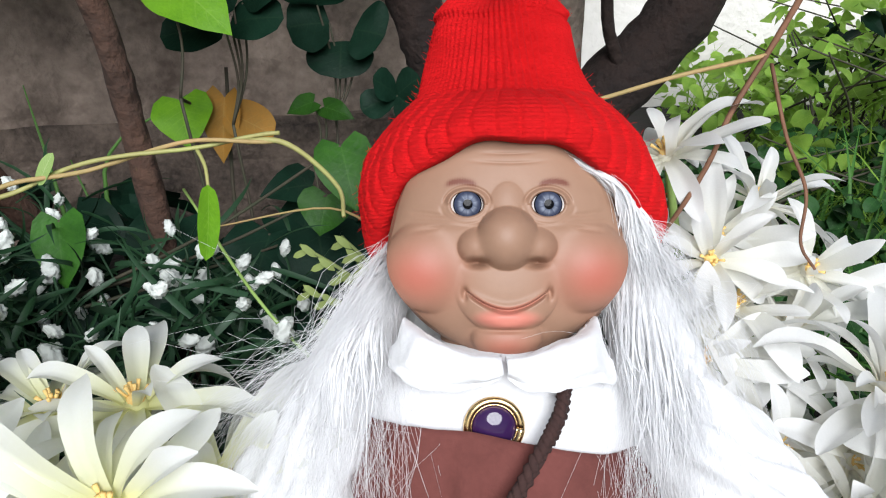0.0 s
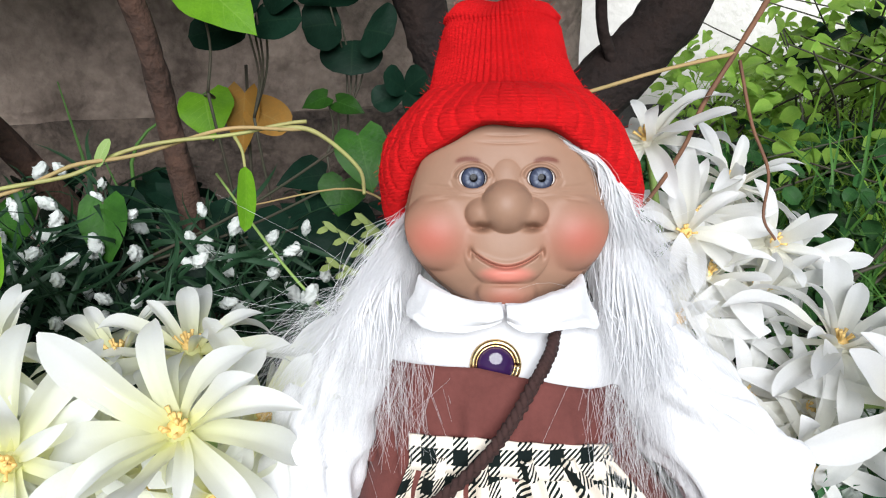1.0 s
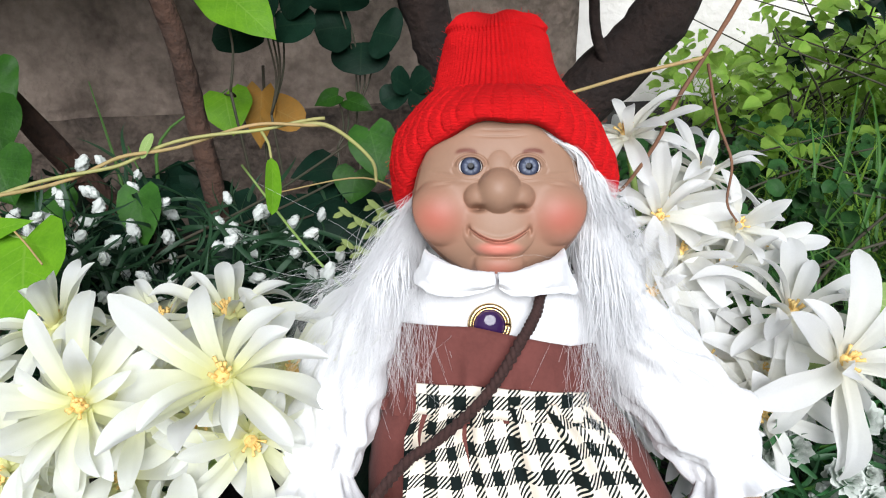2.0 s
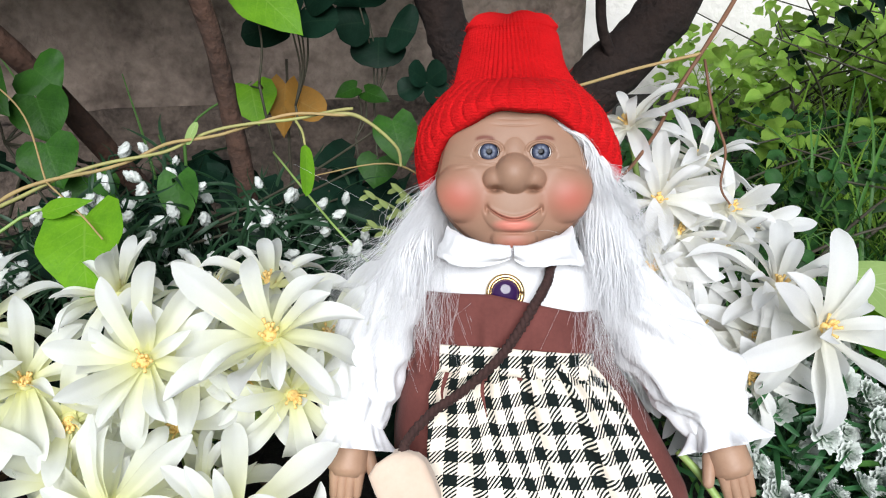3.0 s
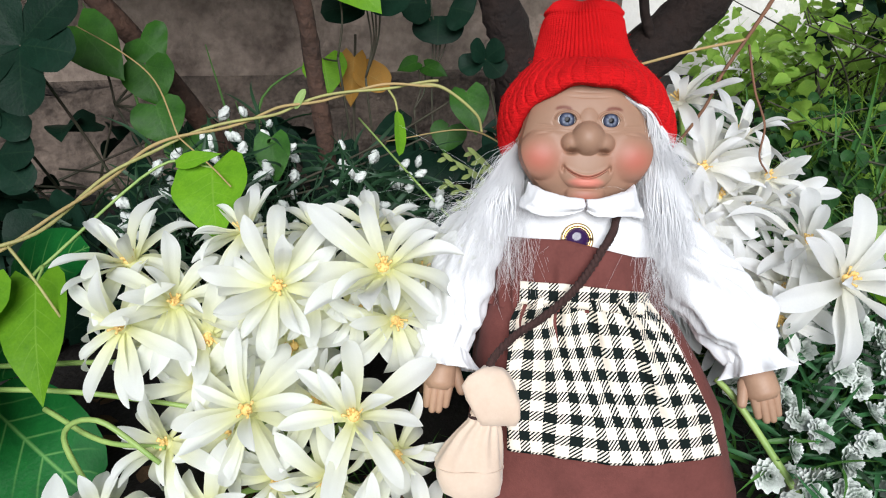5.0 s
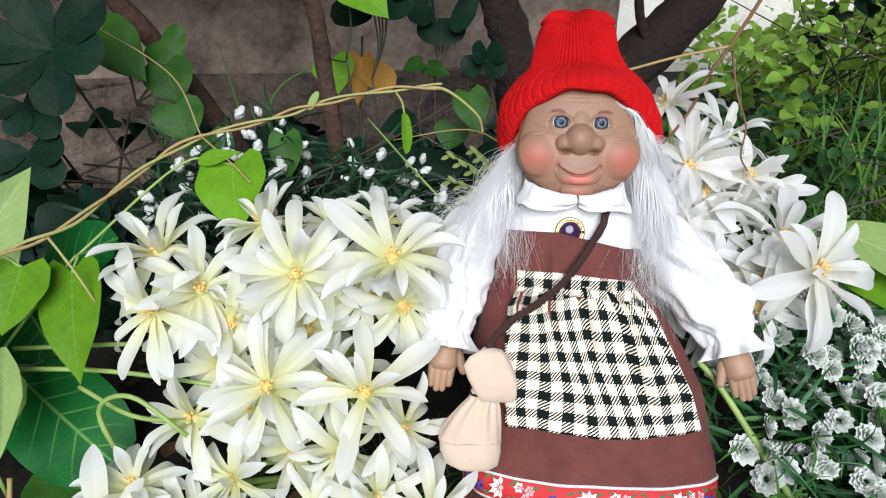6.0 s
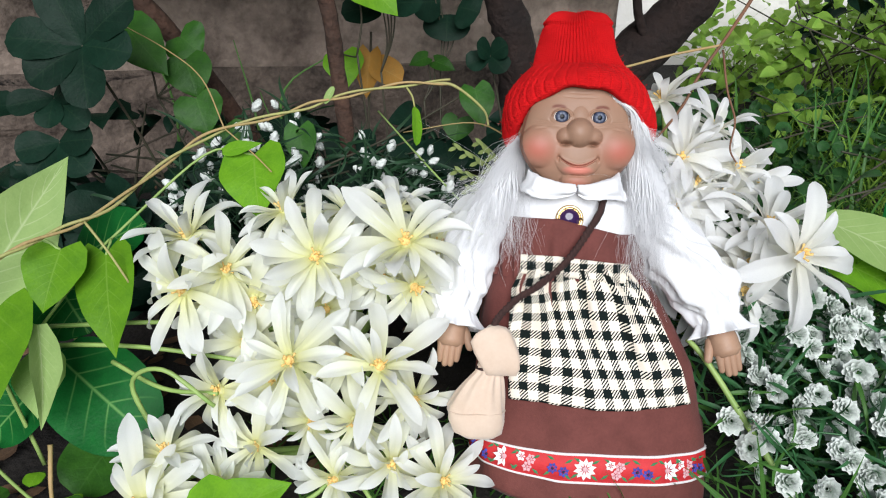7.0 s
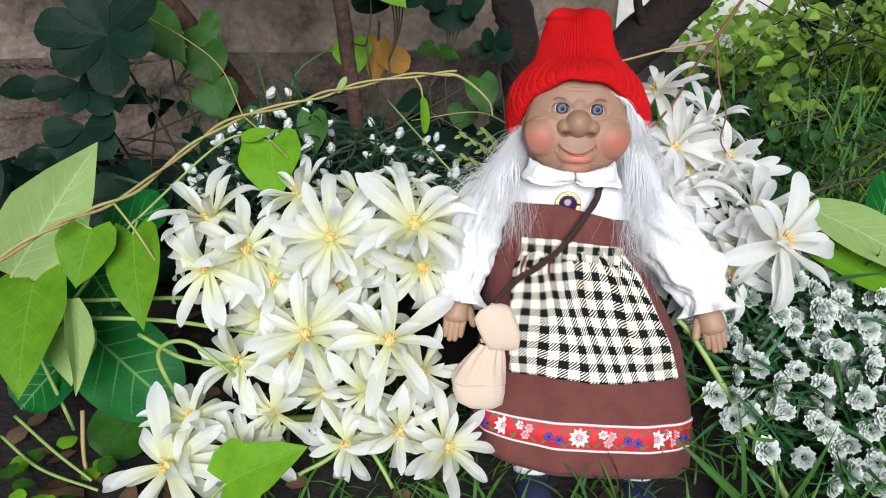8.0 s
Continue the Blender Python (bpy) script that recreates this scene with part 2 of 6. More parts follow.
# ---- mesh helpers ----
class Geo:
    """Gathers vertices, faces, material slots, attributes and uv of one mesh."""

    def __init__(self):
        self.v, self.f, self.mi, self.at, self.uv, self.n, self.mats = [], [], [], {}, [], 0, []

    def add(self, verts, faces, mat, uv=None, **attrs):
        verts = np.asarray(verts, float).reshape(-1, 3)
        if mat not in self.mats:
            self.mats.append(mat)
        self.v.append(verts)
        self.f += [tuple(i + self.n for i in f) for f in faces]
        self.mi += [self.mats.index(mat)] * len(faces)
        for k in set(attrs) | set(self.at):
            self.at.setdefault(k, [np.zeros(self.n)] if self.n else [])
            self.at[k].append(np.asarray(attrs[k], float) if k in attrs else np.zeros(len(verts)))
        self.uv.append(np.zeros((len(verts), 2)) if uv is None else np.asarray(uv, float))
        self.n += len(verts)
        return self

    def mesh(self, name, smooth=True):
        me = bpy.data.meshes.new(name)
        me.from_pydata(np.concatenate(self.v).tolist(), [], self.f)
        for m in self.mats:
            me.materials.append(m)
        me.polygons.foreach_set("material_index", self.mi)
        me.polygons.foreach_set("use_smooth", [smooth] * len(self.f))
        for k, parts in self.at.items():
            me.attributes.new(k, "FLOAT", "POINT").data.foreach_set("value", np.concatenate(parts))
        uv = np.concatenate(self.uv)
        if np.abs(uv).max() > 0:
            loops = np.zeros(len(me.loops), int)
            me.loops.foreach_get("vertex_index", loops)
            me.uv_layers.new(name="uv").data.foreach_set("uv", uv[loops].ravel())
        me.update()
        return me


def put(name, geo, parent=None, label="", at=None, smooth=True):
    ob = new(name, geo.mesh(name, smooth) if isinstance(geo, Geo) else geo)
    if at is not None:
        ob.matrix_basis = at
    if parent:
        ob.parent = parent
    if label:
        ob["label"] = label
    return ob


def quads(nu, nv, closed=False):
    """Faces of a grid of nu rows of nv points; closed: each row is a ring."""
    return [(i * nv + j, i * nv + (j + 1) % nv, (i + 1) * nv + (j + 1) % nv, (i + 1) * nv + j) for i in range(nu - 1) for j in range(nv if closed else nv - 1)]


def smooth_line(pts, k=6):
    """Catmull-Rom through the points, k steps a span."""
    p = np.asarray(pts, float)
    q = np.vstack([2 * p[0] - p[1], p, 2 * p[-1] - p[-2]])
    out = []
    for i in range(1, len(q) - 2):
        for t in np.linspace(0, 1, k, endpoint=False):
            a, b, c, d = q[i - 1], q[i], q[i + 1], q[i + 2]
            out.append(0.5 * (2 * b + (c - a) * t + (2 * a - 5 * b + 4 * c - d) * t * t + (3 * b - a - 3 * c + d) * t ** 3))
    return np.array(out + [p[-1]])


def frames(p):
    """Along, side and up at each point of a line, without twist."""
    t = np.gradient(p, axis=0)
    t /= np.linalg.norm(t, axis=1)[:, None] + 1e-12
    s = np.zeros_like(t)
    ref = np.array([0.0, 0.0, 1.0]) if abs(t[0][2]) < 0.9 else np.array([1.0, 0.0, 0.0])
    for i in range(len(p)):
        v = np.cross(t[i], np.cross(ref, t[i]))
        ref = s[i] = v / (np.linalg.norm(v) + 1e-12)
    return t, s, np.cross(t, s)


def tube(p, r, n=8, lumps=0.0, seed=0):
    """A tube with closed ends along the points p; r: one radius or one a point."""
    p = np.asarray(p, float)
    r = np.broadcast_to(np.asarray(r, float), (len(p),))
    _, s, u = frames(p)
    a = np.linspace(0, 2 * np.pi, n, endpoint=False)
    rr = r[:, None] * np.ones((1, n))
    if lumps:
        rr = rr * (1 + lumps * np.random.RandomState(seed).uniform(-1, 1, rr.shape))
    v = p[:, None] + rr[..., None] * (np.cos(a)[None, :, None] * s[:, None] + np.sin(a)[None, :, None] * u[:, None])
    m = len(p)
    return v.reshape(-1, 3), quads(m, n, True) + [tuple(range(n))[::-1], tuple(range((m - 1) * n, m * n))]


def rings(r, cap=True):
    """A skin over an array of rings (m, n, 3)."""
    m, n = r.shape[:2]
    return r.reshape(-1, 3), quads(m, n, True) + ([tuple(range(n))[::-1], tuple(range((m - 1) * n, m * n))] if cap else [])


def ball(c, r, nu=10, nv=14):
    """An ellipsoid."""
    th, ph = np.linspace(0.02, np.pi - 0.02, nu), np.linspace(0, 2 * np.pi, nv, endpoint=False)
    v = np.stack([np.sin(th)[:, None] * np.cos(ph), np.sin(th)[:, None] * np.sin(ph), np.cos(th)[:, None] * np.ones(nv)], -1)
    return rings(v * np.asarray(r) + np.asarray(c))


def wobble(v, scale, amount, seed=0):
    """Shifts points by a smooth noise."""
    o = Vector((seed * 3.7, seed * 1.3, 0))
    return np.array([np.asarray(p) + amount * np.array(noise.noise_vector(Vector(p) * scale + o)) for p in v])


WIDTHS = {
    "petal": lambda u: np.interp(u, [0, 0.2, 0.4, 0.58, 0.72, 0.84, 0.92, 0.97, 1], [0.5, 0.62, 0.82, 0.98, 1.0, 0.84, 0.58, 0.32, 0.1]),
    "heart": lambda u: np.interp(u, [0, 0.06, 0.2, 0.35, 0.55, 0.75, 0.9, 1], [0.55, 0.85, 1.0, 0.98, 0.78, 0.48, 0.17, 0.0]),
    "oval": lambda u: np.sqrt(np.clip(1 - (2 * u - 1) ** 2, 0, 1)) ** 0.9,
    "clover": lambda u: np.interp(u, [0, 0.15, 0.4, 0.65, 0.85, 0.95, 1], [0.12, 0.45, 0.85, 1.0, 0.85, 0.55, 0.2]),
    "lance": lambda u: np.interp(u, [0, 0.2, 0.45, 0.7, 1], [0.45, 0.95, 1.0, 0.6, 0.0]),
    "ivy": lambda u: np.interp(u, [0, 0.1, 0.25, 0.38, 0.5, 0.75, 1], [0.5, 0.95, 1.0, 0.68, 0.62, 0.36, 0.0]),
    "blade": lambda u: np.interp(u, [0, 0.15, 0.6, 1], [0.6, 1.0, 0.8, 0.0]),
}


def leaf_grid(length, width, shape, fold=0.2, droop=0.4, cup=0.0, ripple=0.0, nu=10, nv=7, seed=0):
    """A leaf from the origin along +y with its face to +z. droop: radians by which it bends over; fold: how far the halves lift."""
    rng = np.random.RandomState(seed)
    u, v = np.linspace(0, 1, nu), np.linspace(-1, 1, nv)
    w = WIDTHS[shape](u) * width / 2
    ang = -droop * u ** 1.3
    step = length / (nu - 1)
    y = np.concatenate([[0], np.cumsum(np.cos(ang[1:]) * step)])
    z = np.concatenate([[0], np.cumsum(np.sin(ang[1:]) * step)])
    lift = fold * np.abs(v)[None] * w[:, None] + cup * (v ** 2)[None] * w[:, None]
    if ripple:
        lift = lift + ripple * width * np.sin(u[:, None] * rng.uniform(9, 14) + np.sign(v)[None] * 1.5 + rng.uniform(0, 6)) * (v ** 2)[None]
    back = np.zeros((nu, nv))
    if shape in ("heart", "ivy"):
        back = -0.16 * length * np.exp(-(u[:, None] / 0.12) ** 2) * np.abs(v)[None] ** 0.8
    p = np.stack([v[None] * w[:, None], y[:, None] + back - np.sin(ang)[:, None] * lift, z[:, None] + np.cos(ang)[:, None] * lift], -1)
    aa = {"along": np.repeat(u, nv), "across": np.tile(v, nu)}
    return p.reshape(-1, 3), quads(nu, nv), aa


def aim(base, tip, face=(0, -0.85, 0.5), roll=0.0):
    """A pose at base whose y runs to tip and whose z is near face."""
    y = (Vector(tip) - Vector(base)).normalized()
    z = Vector(face)
    z = (z - y * z.dot(y)).normalized()
    m = Matrix((y.cross(z), y, z)).transposed().to_4x4()
    return Matrix.Translation(base) @ m @ Matrix.Rotation(roll, 4, "Y")


def thing(name, at, label, category, group=""):
    """An empty at the base of a thing that has parts."""
    ob = new(name)
    ob.empty_display_size = 0.02
    ob.location = at
    return tagged(ob, label, category, group)


def under(ob, m):
    """A world pose as seen from a thing that is only shifted."""
    return Matrix.Translation(-ob.location) @ m


# ---- the setting ----
def ground_height(x, y):
    return 0.012 * noise.noise(Vector((x * 4, y * 4, 0))) + 0.03 * max(0.0, min(1.0, (y - 0.3) / 0.5)) - 0.012


def build_ground():
    axis = np.concatenate([np.linspace(-60, -2.2, 10), np.linspace(-2, 2.6, 93), np.linspace(3, 60, 10)])
    v = [(x, y, ground_height(x, y)) for y in axis for x in axis]
    tagged(put("ground", Geo().add(v, quads(len(axis), len(axis)), M_SOIL)), "dark moist garden soil under plants", "ground", kind="structure")


build_ground()

# added out of view behind the camera, a pale reflector for fill light
bounce_floor = [(x, y, 0.012 + 0.004 * noise.noise(Vector((x, y, 2)))) for y in np.linspace(-8, -0.5, 20) for x in np.linspace(-8, 8, 40)]
bounce_floor += [(x, -0.499, -0.05) for x in np.linspace(-8, 8, 40)]
tagged(put("pavement", Geo().add(bounce_floor, quads(21, 40), M_BOUNCE)), "unseen pale floor added to bounce light onto the doll", "pavement", kind="structure")

WALL_TURN = radians(18)
WALL = Matrix.Translation((-0.87, 0.79, 0)) @ Matrix.Rotation(WALL_TURN, 4, "Z")


def slab(name, m, x0, x1, y0, y1, z0, z1, mat, rough, label, category, top=0.0, nx=150, nz=40):
    """A wall block with an uneven face towards -y, in the wall's own frame."""
    xs, zs = np.linspace(x0, x1, nx), np.linspace(z0, z1, nz)
    front = [(x, y0 + rough * noise.noise(Vector((x * 5, z * 9, 3))) + 0.4 * rough * noise.noise(Vector((x * 22, z * 30, 7))), z + (top * noise.noise(Vector((x * 4, 0, 9))) if k == nz - 1 else 0)) for k, z in enumerate(zs) for x in xs]
    v = front + [(x, y1, z) for z in (z0, z1) for x in (x0, x1)]
    a = nx * nz
    f = quads(nz, nx)
    f += [(a, a + 1, a + 3, a + 2)]
    f += [tuple(range((nz - 1) * nx, nz * nx)) + (a + 3, a + 2)]
    f += [tuple(range(nx))[::-1] + (a, a + 1)]
    f += [tuple(i * nx for i in range(nz)) + (a + 2, a), tuple(i * nx + nx - 1 for i in range(nz))[::-1] + (a + 1, a + 3)]
    return tagged(put(name, Geo().add(v, f, mat), at=m), label, category, kind="structure")


slab("wall_north", WALL, -2.2, 1.16, 0.03, 0.25, -0.1, 1.9, M_WALL, 0.013, "weathered grey-brown plaster garden wall", "wall")
slab("wall_footing", WALL, -2.2, 1.2, -0.02, 0.026, -0.1, 0.185, M_STONE, 0.028, "rough stained stone footing of the wall", "wall", 0.02)
# its near-white colour stands in for strong sun on the far wall
slab("wall_far", Matrix.Translation((0.2, 1.95, 0)) @ Matrix.Rotation(radians(3), 4, "Z"), -0.6, 4.5, 0.0, 0.2, -0.1, 2.4, M_WALL_SUNLIT, 0.006, "pale wall behind the shrubs, sunlight put into its white", "wall")


# ---- trees and plants behind ----
def scatter_leaves(n, box, size, shape, mat, seed, up=0.6, keep=None):
    """Many small leaves of one plant in one mesh."""
    rng = np.random.RandomState(seed)
    g = Geo()
    base, faces, aa = leaf_grid(1.0, 0.75, shape, 0.25, 0.7, nu=6, nv=5, seed=seed)
    lo, hi = np.array(box[:3]), np.array(box[3:])
    vs, fs, al, ac, k = [], [], [], [], 0
    while k < n:
        c = rng.uniform(lo, hi)
        if keep and not keep(c, rng):
            continue
        a = rng.uniform(0, 2 * np.pi)
        m = aim(c, c + np.array([np.cos(a), np.sin(a), rng.uniform(-0.7, 0.3)]), (rng.normal(0, 0.4), -0.5 + rng.normal(0, 0.4), up + rng.uniform(0, 0.5)))
        q = np.array(m.to_3x3()) * (size * rng.uniform(0.6, 1.35))
        vs.append(base @ q.T + c)
        fs += [tuple(i + k * len(base) for i in f) for f in faces]
        al.append(aa["along"]), ac.append(aa["across"])
        k += 1
    return g.add(np.concatenate(vs), fs, mat, along=np.concatenate(al), across=np.concatenate(ac))


def trunk(label, pts, r0, r1, mat, seed, limbs=(), crown=700, front=0.36):
    base = np.array(pts[0])
    t = thing("shrub_tree", base, label, "tree")
    p = smooth_line(pts, 8) - base
    r = np.linspace(r0, r1, len(p)) * (1 + 0.03 * np.sin(np.arange(len(p)) * 1.1))
    put("trunk", Geo().add(*tube(wobble(p, 12, 0.004, seed), r, 14, 0.06, seed), mat), t)
    for q, ra, rb in limbs:
        put("limb", Geo().add(*tube(smooth_line(np.array(q) - base, 6), np.linspace(ra, rb, len(smooth_line(q, 6))), 9, 0.06, seed + 1), mat), t)
    # added crown, unseen over the camera's height, to shade wall and plants
    top = np.array(pts[-1])
    cr = scatter_leaves(crown, (top[0] - 0.45, front, 0.54, top[0] + 0.45, 1.0, 0.95), 0.085, "oval", M_LEAF_MID, seed + 60)
    cr.v = [q - base for q in cr.v]
    put("crown", cr, t)["kind"] = "stuff"
    return t


trunk("slender brown trunk with scarred bark", [(-0.19, 0.52, 0.0), (-0.2, 0.49, 0.15), (-0.213, 0.48, 0.29), (-0.222, 0.475, 0.36), (-0.25, 0.47, 0.55), (-0.3, 0.5, 0.9)], 0.0098, 0.008, M_BARK, 2, (), 160, 0.44)
trunk("dark brown trunk in front of the wall", [(0.03, 0.76, 0.0), (0.01, 0.75, 0.2), (-0.005, 0.74, 0.285), (-0.035, 0.735, 0.38), (-0.09, 0.72, 0.7), (-0.12, 0.7, 1.1)], 0.032, 0.023, M_BARK_DARK, 3, (), 100)
trunk("thick dark leaning trunk", [(0.09, 0.83, 0.0), (0.15, 0.82, 0.2), (0.235, 0.82, 0.305), (0.3, 0.82, 0.42), (0.42, 0.84, 0.75), (0.5, 0.85, 1.2)], 0.042, 0.03, M_BARK_DARK, 4, [([(0.2, 0.8, 0.27), (0.17, 0.78, 0.36), (0.18, 0.76, 0.6)], 0.008, 0.005)], 50)
trunk("thin brown trunk leaning across the wall", [(-0.28, 0.62, 0.0), (-0.34, 0.58, 0.16), (-0.41, 0.54, 0.3), (-0.5, 0.52, 0.42), (-0.7, 0.5, 0.7)], 0.014, 0.009, M_BARK, 5, (), 950, 0.22)


def shrub(at, label, n, box, size, shape, mat, seed, keep=None, stems=14):
    t = thing("shrub", at, label, "shrub", "shrubs by the lawn")
    o = np.array(at)
    lo, hi = np.array(box[:3]), np.array(box[3:])
    rng = np.random.RandomState(seed)
    g = Geo()
    for _ in range(stems):
        a, b = rng.uniform(lo, hi), rng.uniform(lo, hi)
        p = smooth_line([(a[0], a[1], 0.0), (a[0] * 0.6 + b[0] * 0.4, a[1] * 0.6 + b[1] * 0.4, hi[2] * 0.6), (b[0], b[1], hi[2])], 5) - o
        g.add(*tube(p, np.linspace(0.003, 0.0012, len(p)), 6), M_STEM_BROWN)
    put("undergrowth", g, t)["kind"] = "stuff"
    cr = scatter_leaves(n, box, size, shape, mat, seed, keep=keep)
    cr.v = [v - o for v in cr.v]
    put("crown", cr, t)["kind"] = "stuff"
    return t


def clumpy(s, thresh=0.0):
    def keep(c, rng):
        return noise.noise(Vector(c) * 6 + Vector((s * 5.1, 0, 0))) > thresh - 0.05
    return keep


shrub((0.5, 0.95, 0), "low shrub with small mid-green leaves", 2100, (0.26, 0.6, 0.0, 0.85, 1.15, 0.15), 0.024, "oval", M_LEAF_DARK, 11, clumpy(1, 0.16))
# these three bushes carry the sunlight in their leaf colour
shrub((1.0, 1.3, 0), "bright backlit bush before the pale wall", 800, (0.6, 1.0, 0.02, 1.7, 1.8, 0.34), 0.04, "lance", M_LEAF_SUNLIT, 16, clumpy(6, 0.15), 16)
shrub((0.95, 1.25, 0), "leafy bush with glossy garden leaves", 900, (0.5, 0.95, 0.0, 1.15, 1.75, 0.28), 0.036, "lance", M_LEAF_SUNLIT, 12, clumpy(2, 0.15), 26)
shrub((1.05, 0.8, 0), "fresh light green bush in sun", 1400, (0.72, 0.55, 0.0, 1.5, 1.3, 0.26), 0.028, "oval", M_LEAF_SUNLIT, 13, clumpy(3, 0.05))
shrub((0.75, 1.2, 0.3), "overhanging branch with drooping leaves", 110, (0.62, 0.95, 0.2, 1.25, 1.5, 0.5), 0.05, "lance", M_LEAF_BLUE, 14, clumpy(4, 0.1), 12)
# added leaves whose near-black colour stands in for shade at the wall foot
shrub((-0.3, 0.55, 0), "ground plants at the wall foot, coloured as if in shade", 620, (-0.75, 0.36, 0.0, 0.12, 0.72, 0.185), 0.05, "heart", M_LEAF_BLUE, 15, clumpy(5, 0.05), 14)


def grass_patch(n, box, seed, label, tall=0.09, wide=0.004, mat=M_GRASS):
    rng = np.random.RandomState(seed)
    vs, fs, al, ac = [], [], [], []
    for k in range(n):
        x, y = rng.uniform(box[0], box[2]), rng.uniform(box[1], box[3])
        h, w = tall * rng.uniform(0.4, 1.3), wide * rng.uniform(0.6, 1.3)
        p, f, aa = leaf_grid(h, w, "blade", 0.3, rng.uniform(0.3, 1.9), nu=6, nv=3)
        m = Matrix.Rotation(rng.uniform(0, 6.28), 4, "Z") @ Matrix.Rotation(radians(rng.uniform(50, 88)), 4, "X")
        vs.append(p @ np.array(m.to_3x3()).T + (x, y, ground_height(x, y) - 0.004))
        fs += [tuple(i + k * len(p) for i in q) for q in f]
        al.append(aa["along"]), ac.append(aa["across"])
    tagged(put("grass", Geo().add(np.concatenate(vs), fs, mat, along=np.concatenate(al), across=np.concatenate(ac))), label, "grass", kind="stuff")


grass_patch(150, (0.4, 0.45, 0.95, 1.0), 25, "long grass stalks among the dark shrub", 0.26, 0.005)
grass_patch(900, (0.3, 0.25, 0.6, 1.2), 21, "long green lawn grass beside the shrubs", 0.11, 0.004)
grass_patch(2200, (0.52, 0.3, 1.3, 1.1), 26, "sunlit yellow-green lawn grass", 0.17, 0.004, M_LEAF_SUNLIT)
grass_patch(900, (-0.28, -0.02, 0.42, 0.26), 22, "green grass around the doll's feet", 0.055, 0.003)
grass_patch(1400, (0.6, 0.9, 2.2, 2.2), 23, "taller grass in front of the pale wall", 0.2, 0.006, M_LEAF_SUNLIT)
grass_patch(1500, (0.7, 0.5, 1.5, 1.15), 24, "fresh grass in the open, sunlight in its colour", 0.13, 0.005, M_LEAF_SUNLIT)


def build_litter():
    rng = np.random.RandomState(31)
    vs, fs, al, ac = [], [], [], []
    for k in range(260):
        x, y = rng.uniform(-0.75, 0.1), rng.uniform(-0.02, 0.8)
        p, f, aa = leaf_grid(rng.uniform(0.015, 0.035), rng.uniform(0.01, 0.02), "oval", rng.uniform(-0.3, 0.5), rng.uniform(-0.6, 0.9), nu=5, nv=5)
        m = Matrix.Rotation(rng.uniform(0, 6.28), 4, "Z") @ Matrix.Rotation(rng.uniform(-0.4, 0.4), 4, "X")
        vs.append(p @ np.array(m.to_3x3()).T + (x, y, ground_height(x, y) + 0.006))
        fs += [tuple(i + k * len(p) for i in q) for q in f]
        al.append(aa["along"]), ac.append(aa["across"])
    tagged(put("leaf_litter", Geo().add(np.concatenate(vs), fs, M_LITTER, along=np.concatenate(al), across=np.concatenate(ac))), "dry brown fallen leaves on soil", "dead leaves", kind="stuff")


build_litter()

LEAF_SEED = [100]


def leaf(name, parent, base, tip, width, shape, mat, face=(0, -0.85, 0.5), fold=0.15, droop=0.35, ripple=0.02, roll=0.0, label="", nu=14, nv=9):
    """One large leaf from base to tip, in the world's metres."""
    LEAF_SEED[0] += 1
    length = (Vector(tip) - Vector(base)).length
    p, f, aa = leaf_grid(length, width, shape, fold, droop, ripple=ripple, nu=nu, nv=nv, seed=LEAF_SEED[0])
    m = aim(base, tip, face, roll) @ Matrix.Rotation(droop * 0.42, 4, "X")
    ob = put(name, Geo().add(p, f, mat, **aa), parent, label)
    ob.matrix_basis = under(parent, m) if parent else m
    return ob


def stem(parent, pts, r0, r1=None, mat=M_STEM, name="stem", k=6, n=7, label=""):
    p = smooth_line(pts, k)
    o = np.array(parent.location) if parent else 0
    return put(name, Geo().add(*tube(p - o, np.linspace(r0, r1 or r0, len(p)), n, 0.08, 3), mat), parent, label)


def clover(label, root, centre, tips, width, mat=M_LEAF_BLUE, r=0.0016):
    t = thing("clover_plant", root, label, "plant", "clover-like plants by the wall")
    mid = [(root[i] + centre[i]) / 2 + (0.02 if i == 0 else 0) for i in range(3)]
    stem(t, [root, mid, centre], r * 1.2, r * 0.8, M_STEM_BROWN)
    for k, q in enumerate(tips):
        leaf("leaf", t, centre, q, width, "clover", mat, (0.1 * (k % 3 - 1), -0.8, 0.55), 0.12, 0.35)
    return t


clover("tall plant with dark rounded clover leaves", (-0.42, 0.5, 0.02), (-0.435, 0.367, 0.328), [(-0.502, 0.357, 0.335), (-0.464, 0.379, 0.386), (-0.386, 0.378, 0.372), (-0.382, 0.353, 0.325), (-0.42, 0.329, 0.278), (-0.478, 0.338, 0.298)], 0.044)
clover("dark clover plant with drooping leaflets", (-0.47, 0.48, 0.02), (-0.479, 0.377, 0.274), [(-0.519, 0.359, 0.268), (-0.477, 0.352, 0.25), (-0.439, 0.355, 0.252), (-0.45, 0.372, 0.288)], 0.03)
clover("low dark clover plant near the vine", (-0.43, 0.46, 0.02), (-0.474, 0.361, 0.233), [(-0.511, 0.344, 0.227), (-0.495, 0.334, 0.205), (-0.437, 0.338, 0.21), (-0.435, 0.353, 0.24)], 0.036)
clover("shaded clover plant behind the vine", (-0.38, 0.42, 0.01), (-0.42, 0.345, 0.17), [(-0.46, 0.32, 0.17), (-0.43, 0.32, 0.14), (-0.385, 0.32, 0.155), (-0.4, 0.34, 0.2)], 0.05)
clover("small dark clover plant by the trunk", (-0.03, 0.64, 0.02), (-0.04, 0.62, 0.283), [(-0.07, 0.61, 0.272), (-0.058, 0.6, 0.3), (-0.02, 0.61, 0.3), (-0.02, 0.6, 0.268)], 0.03)


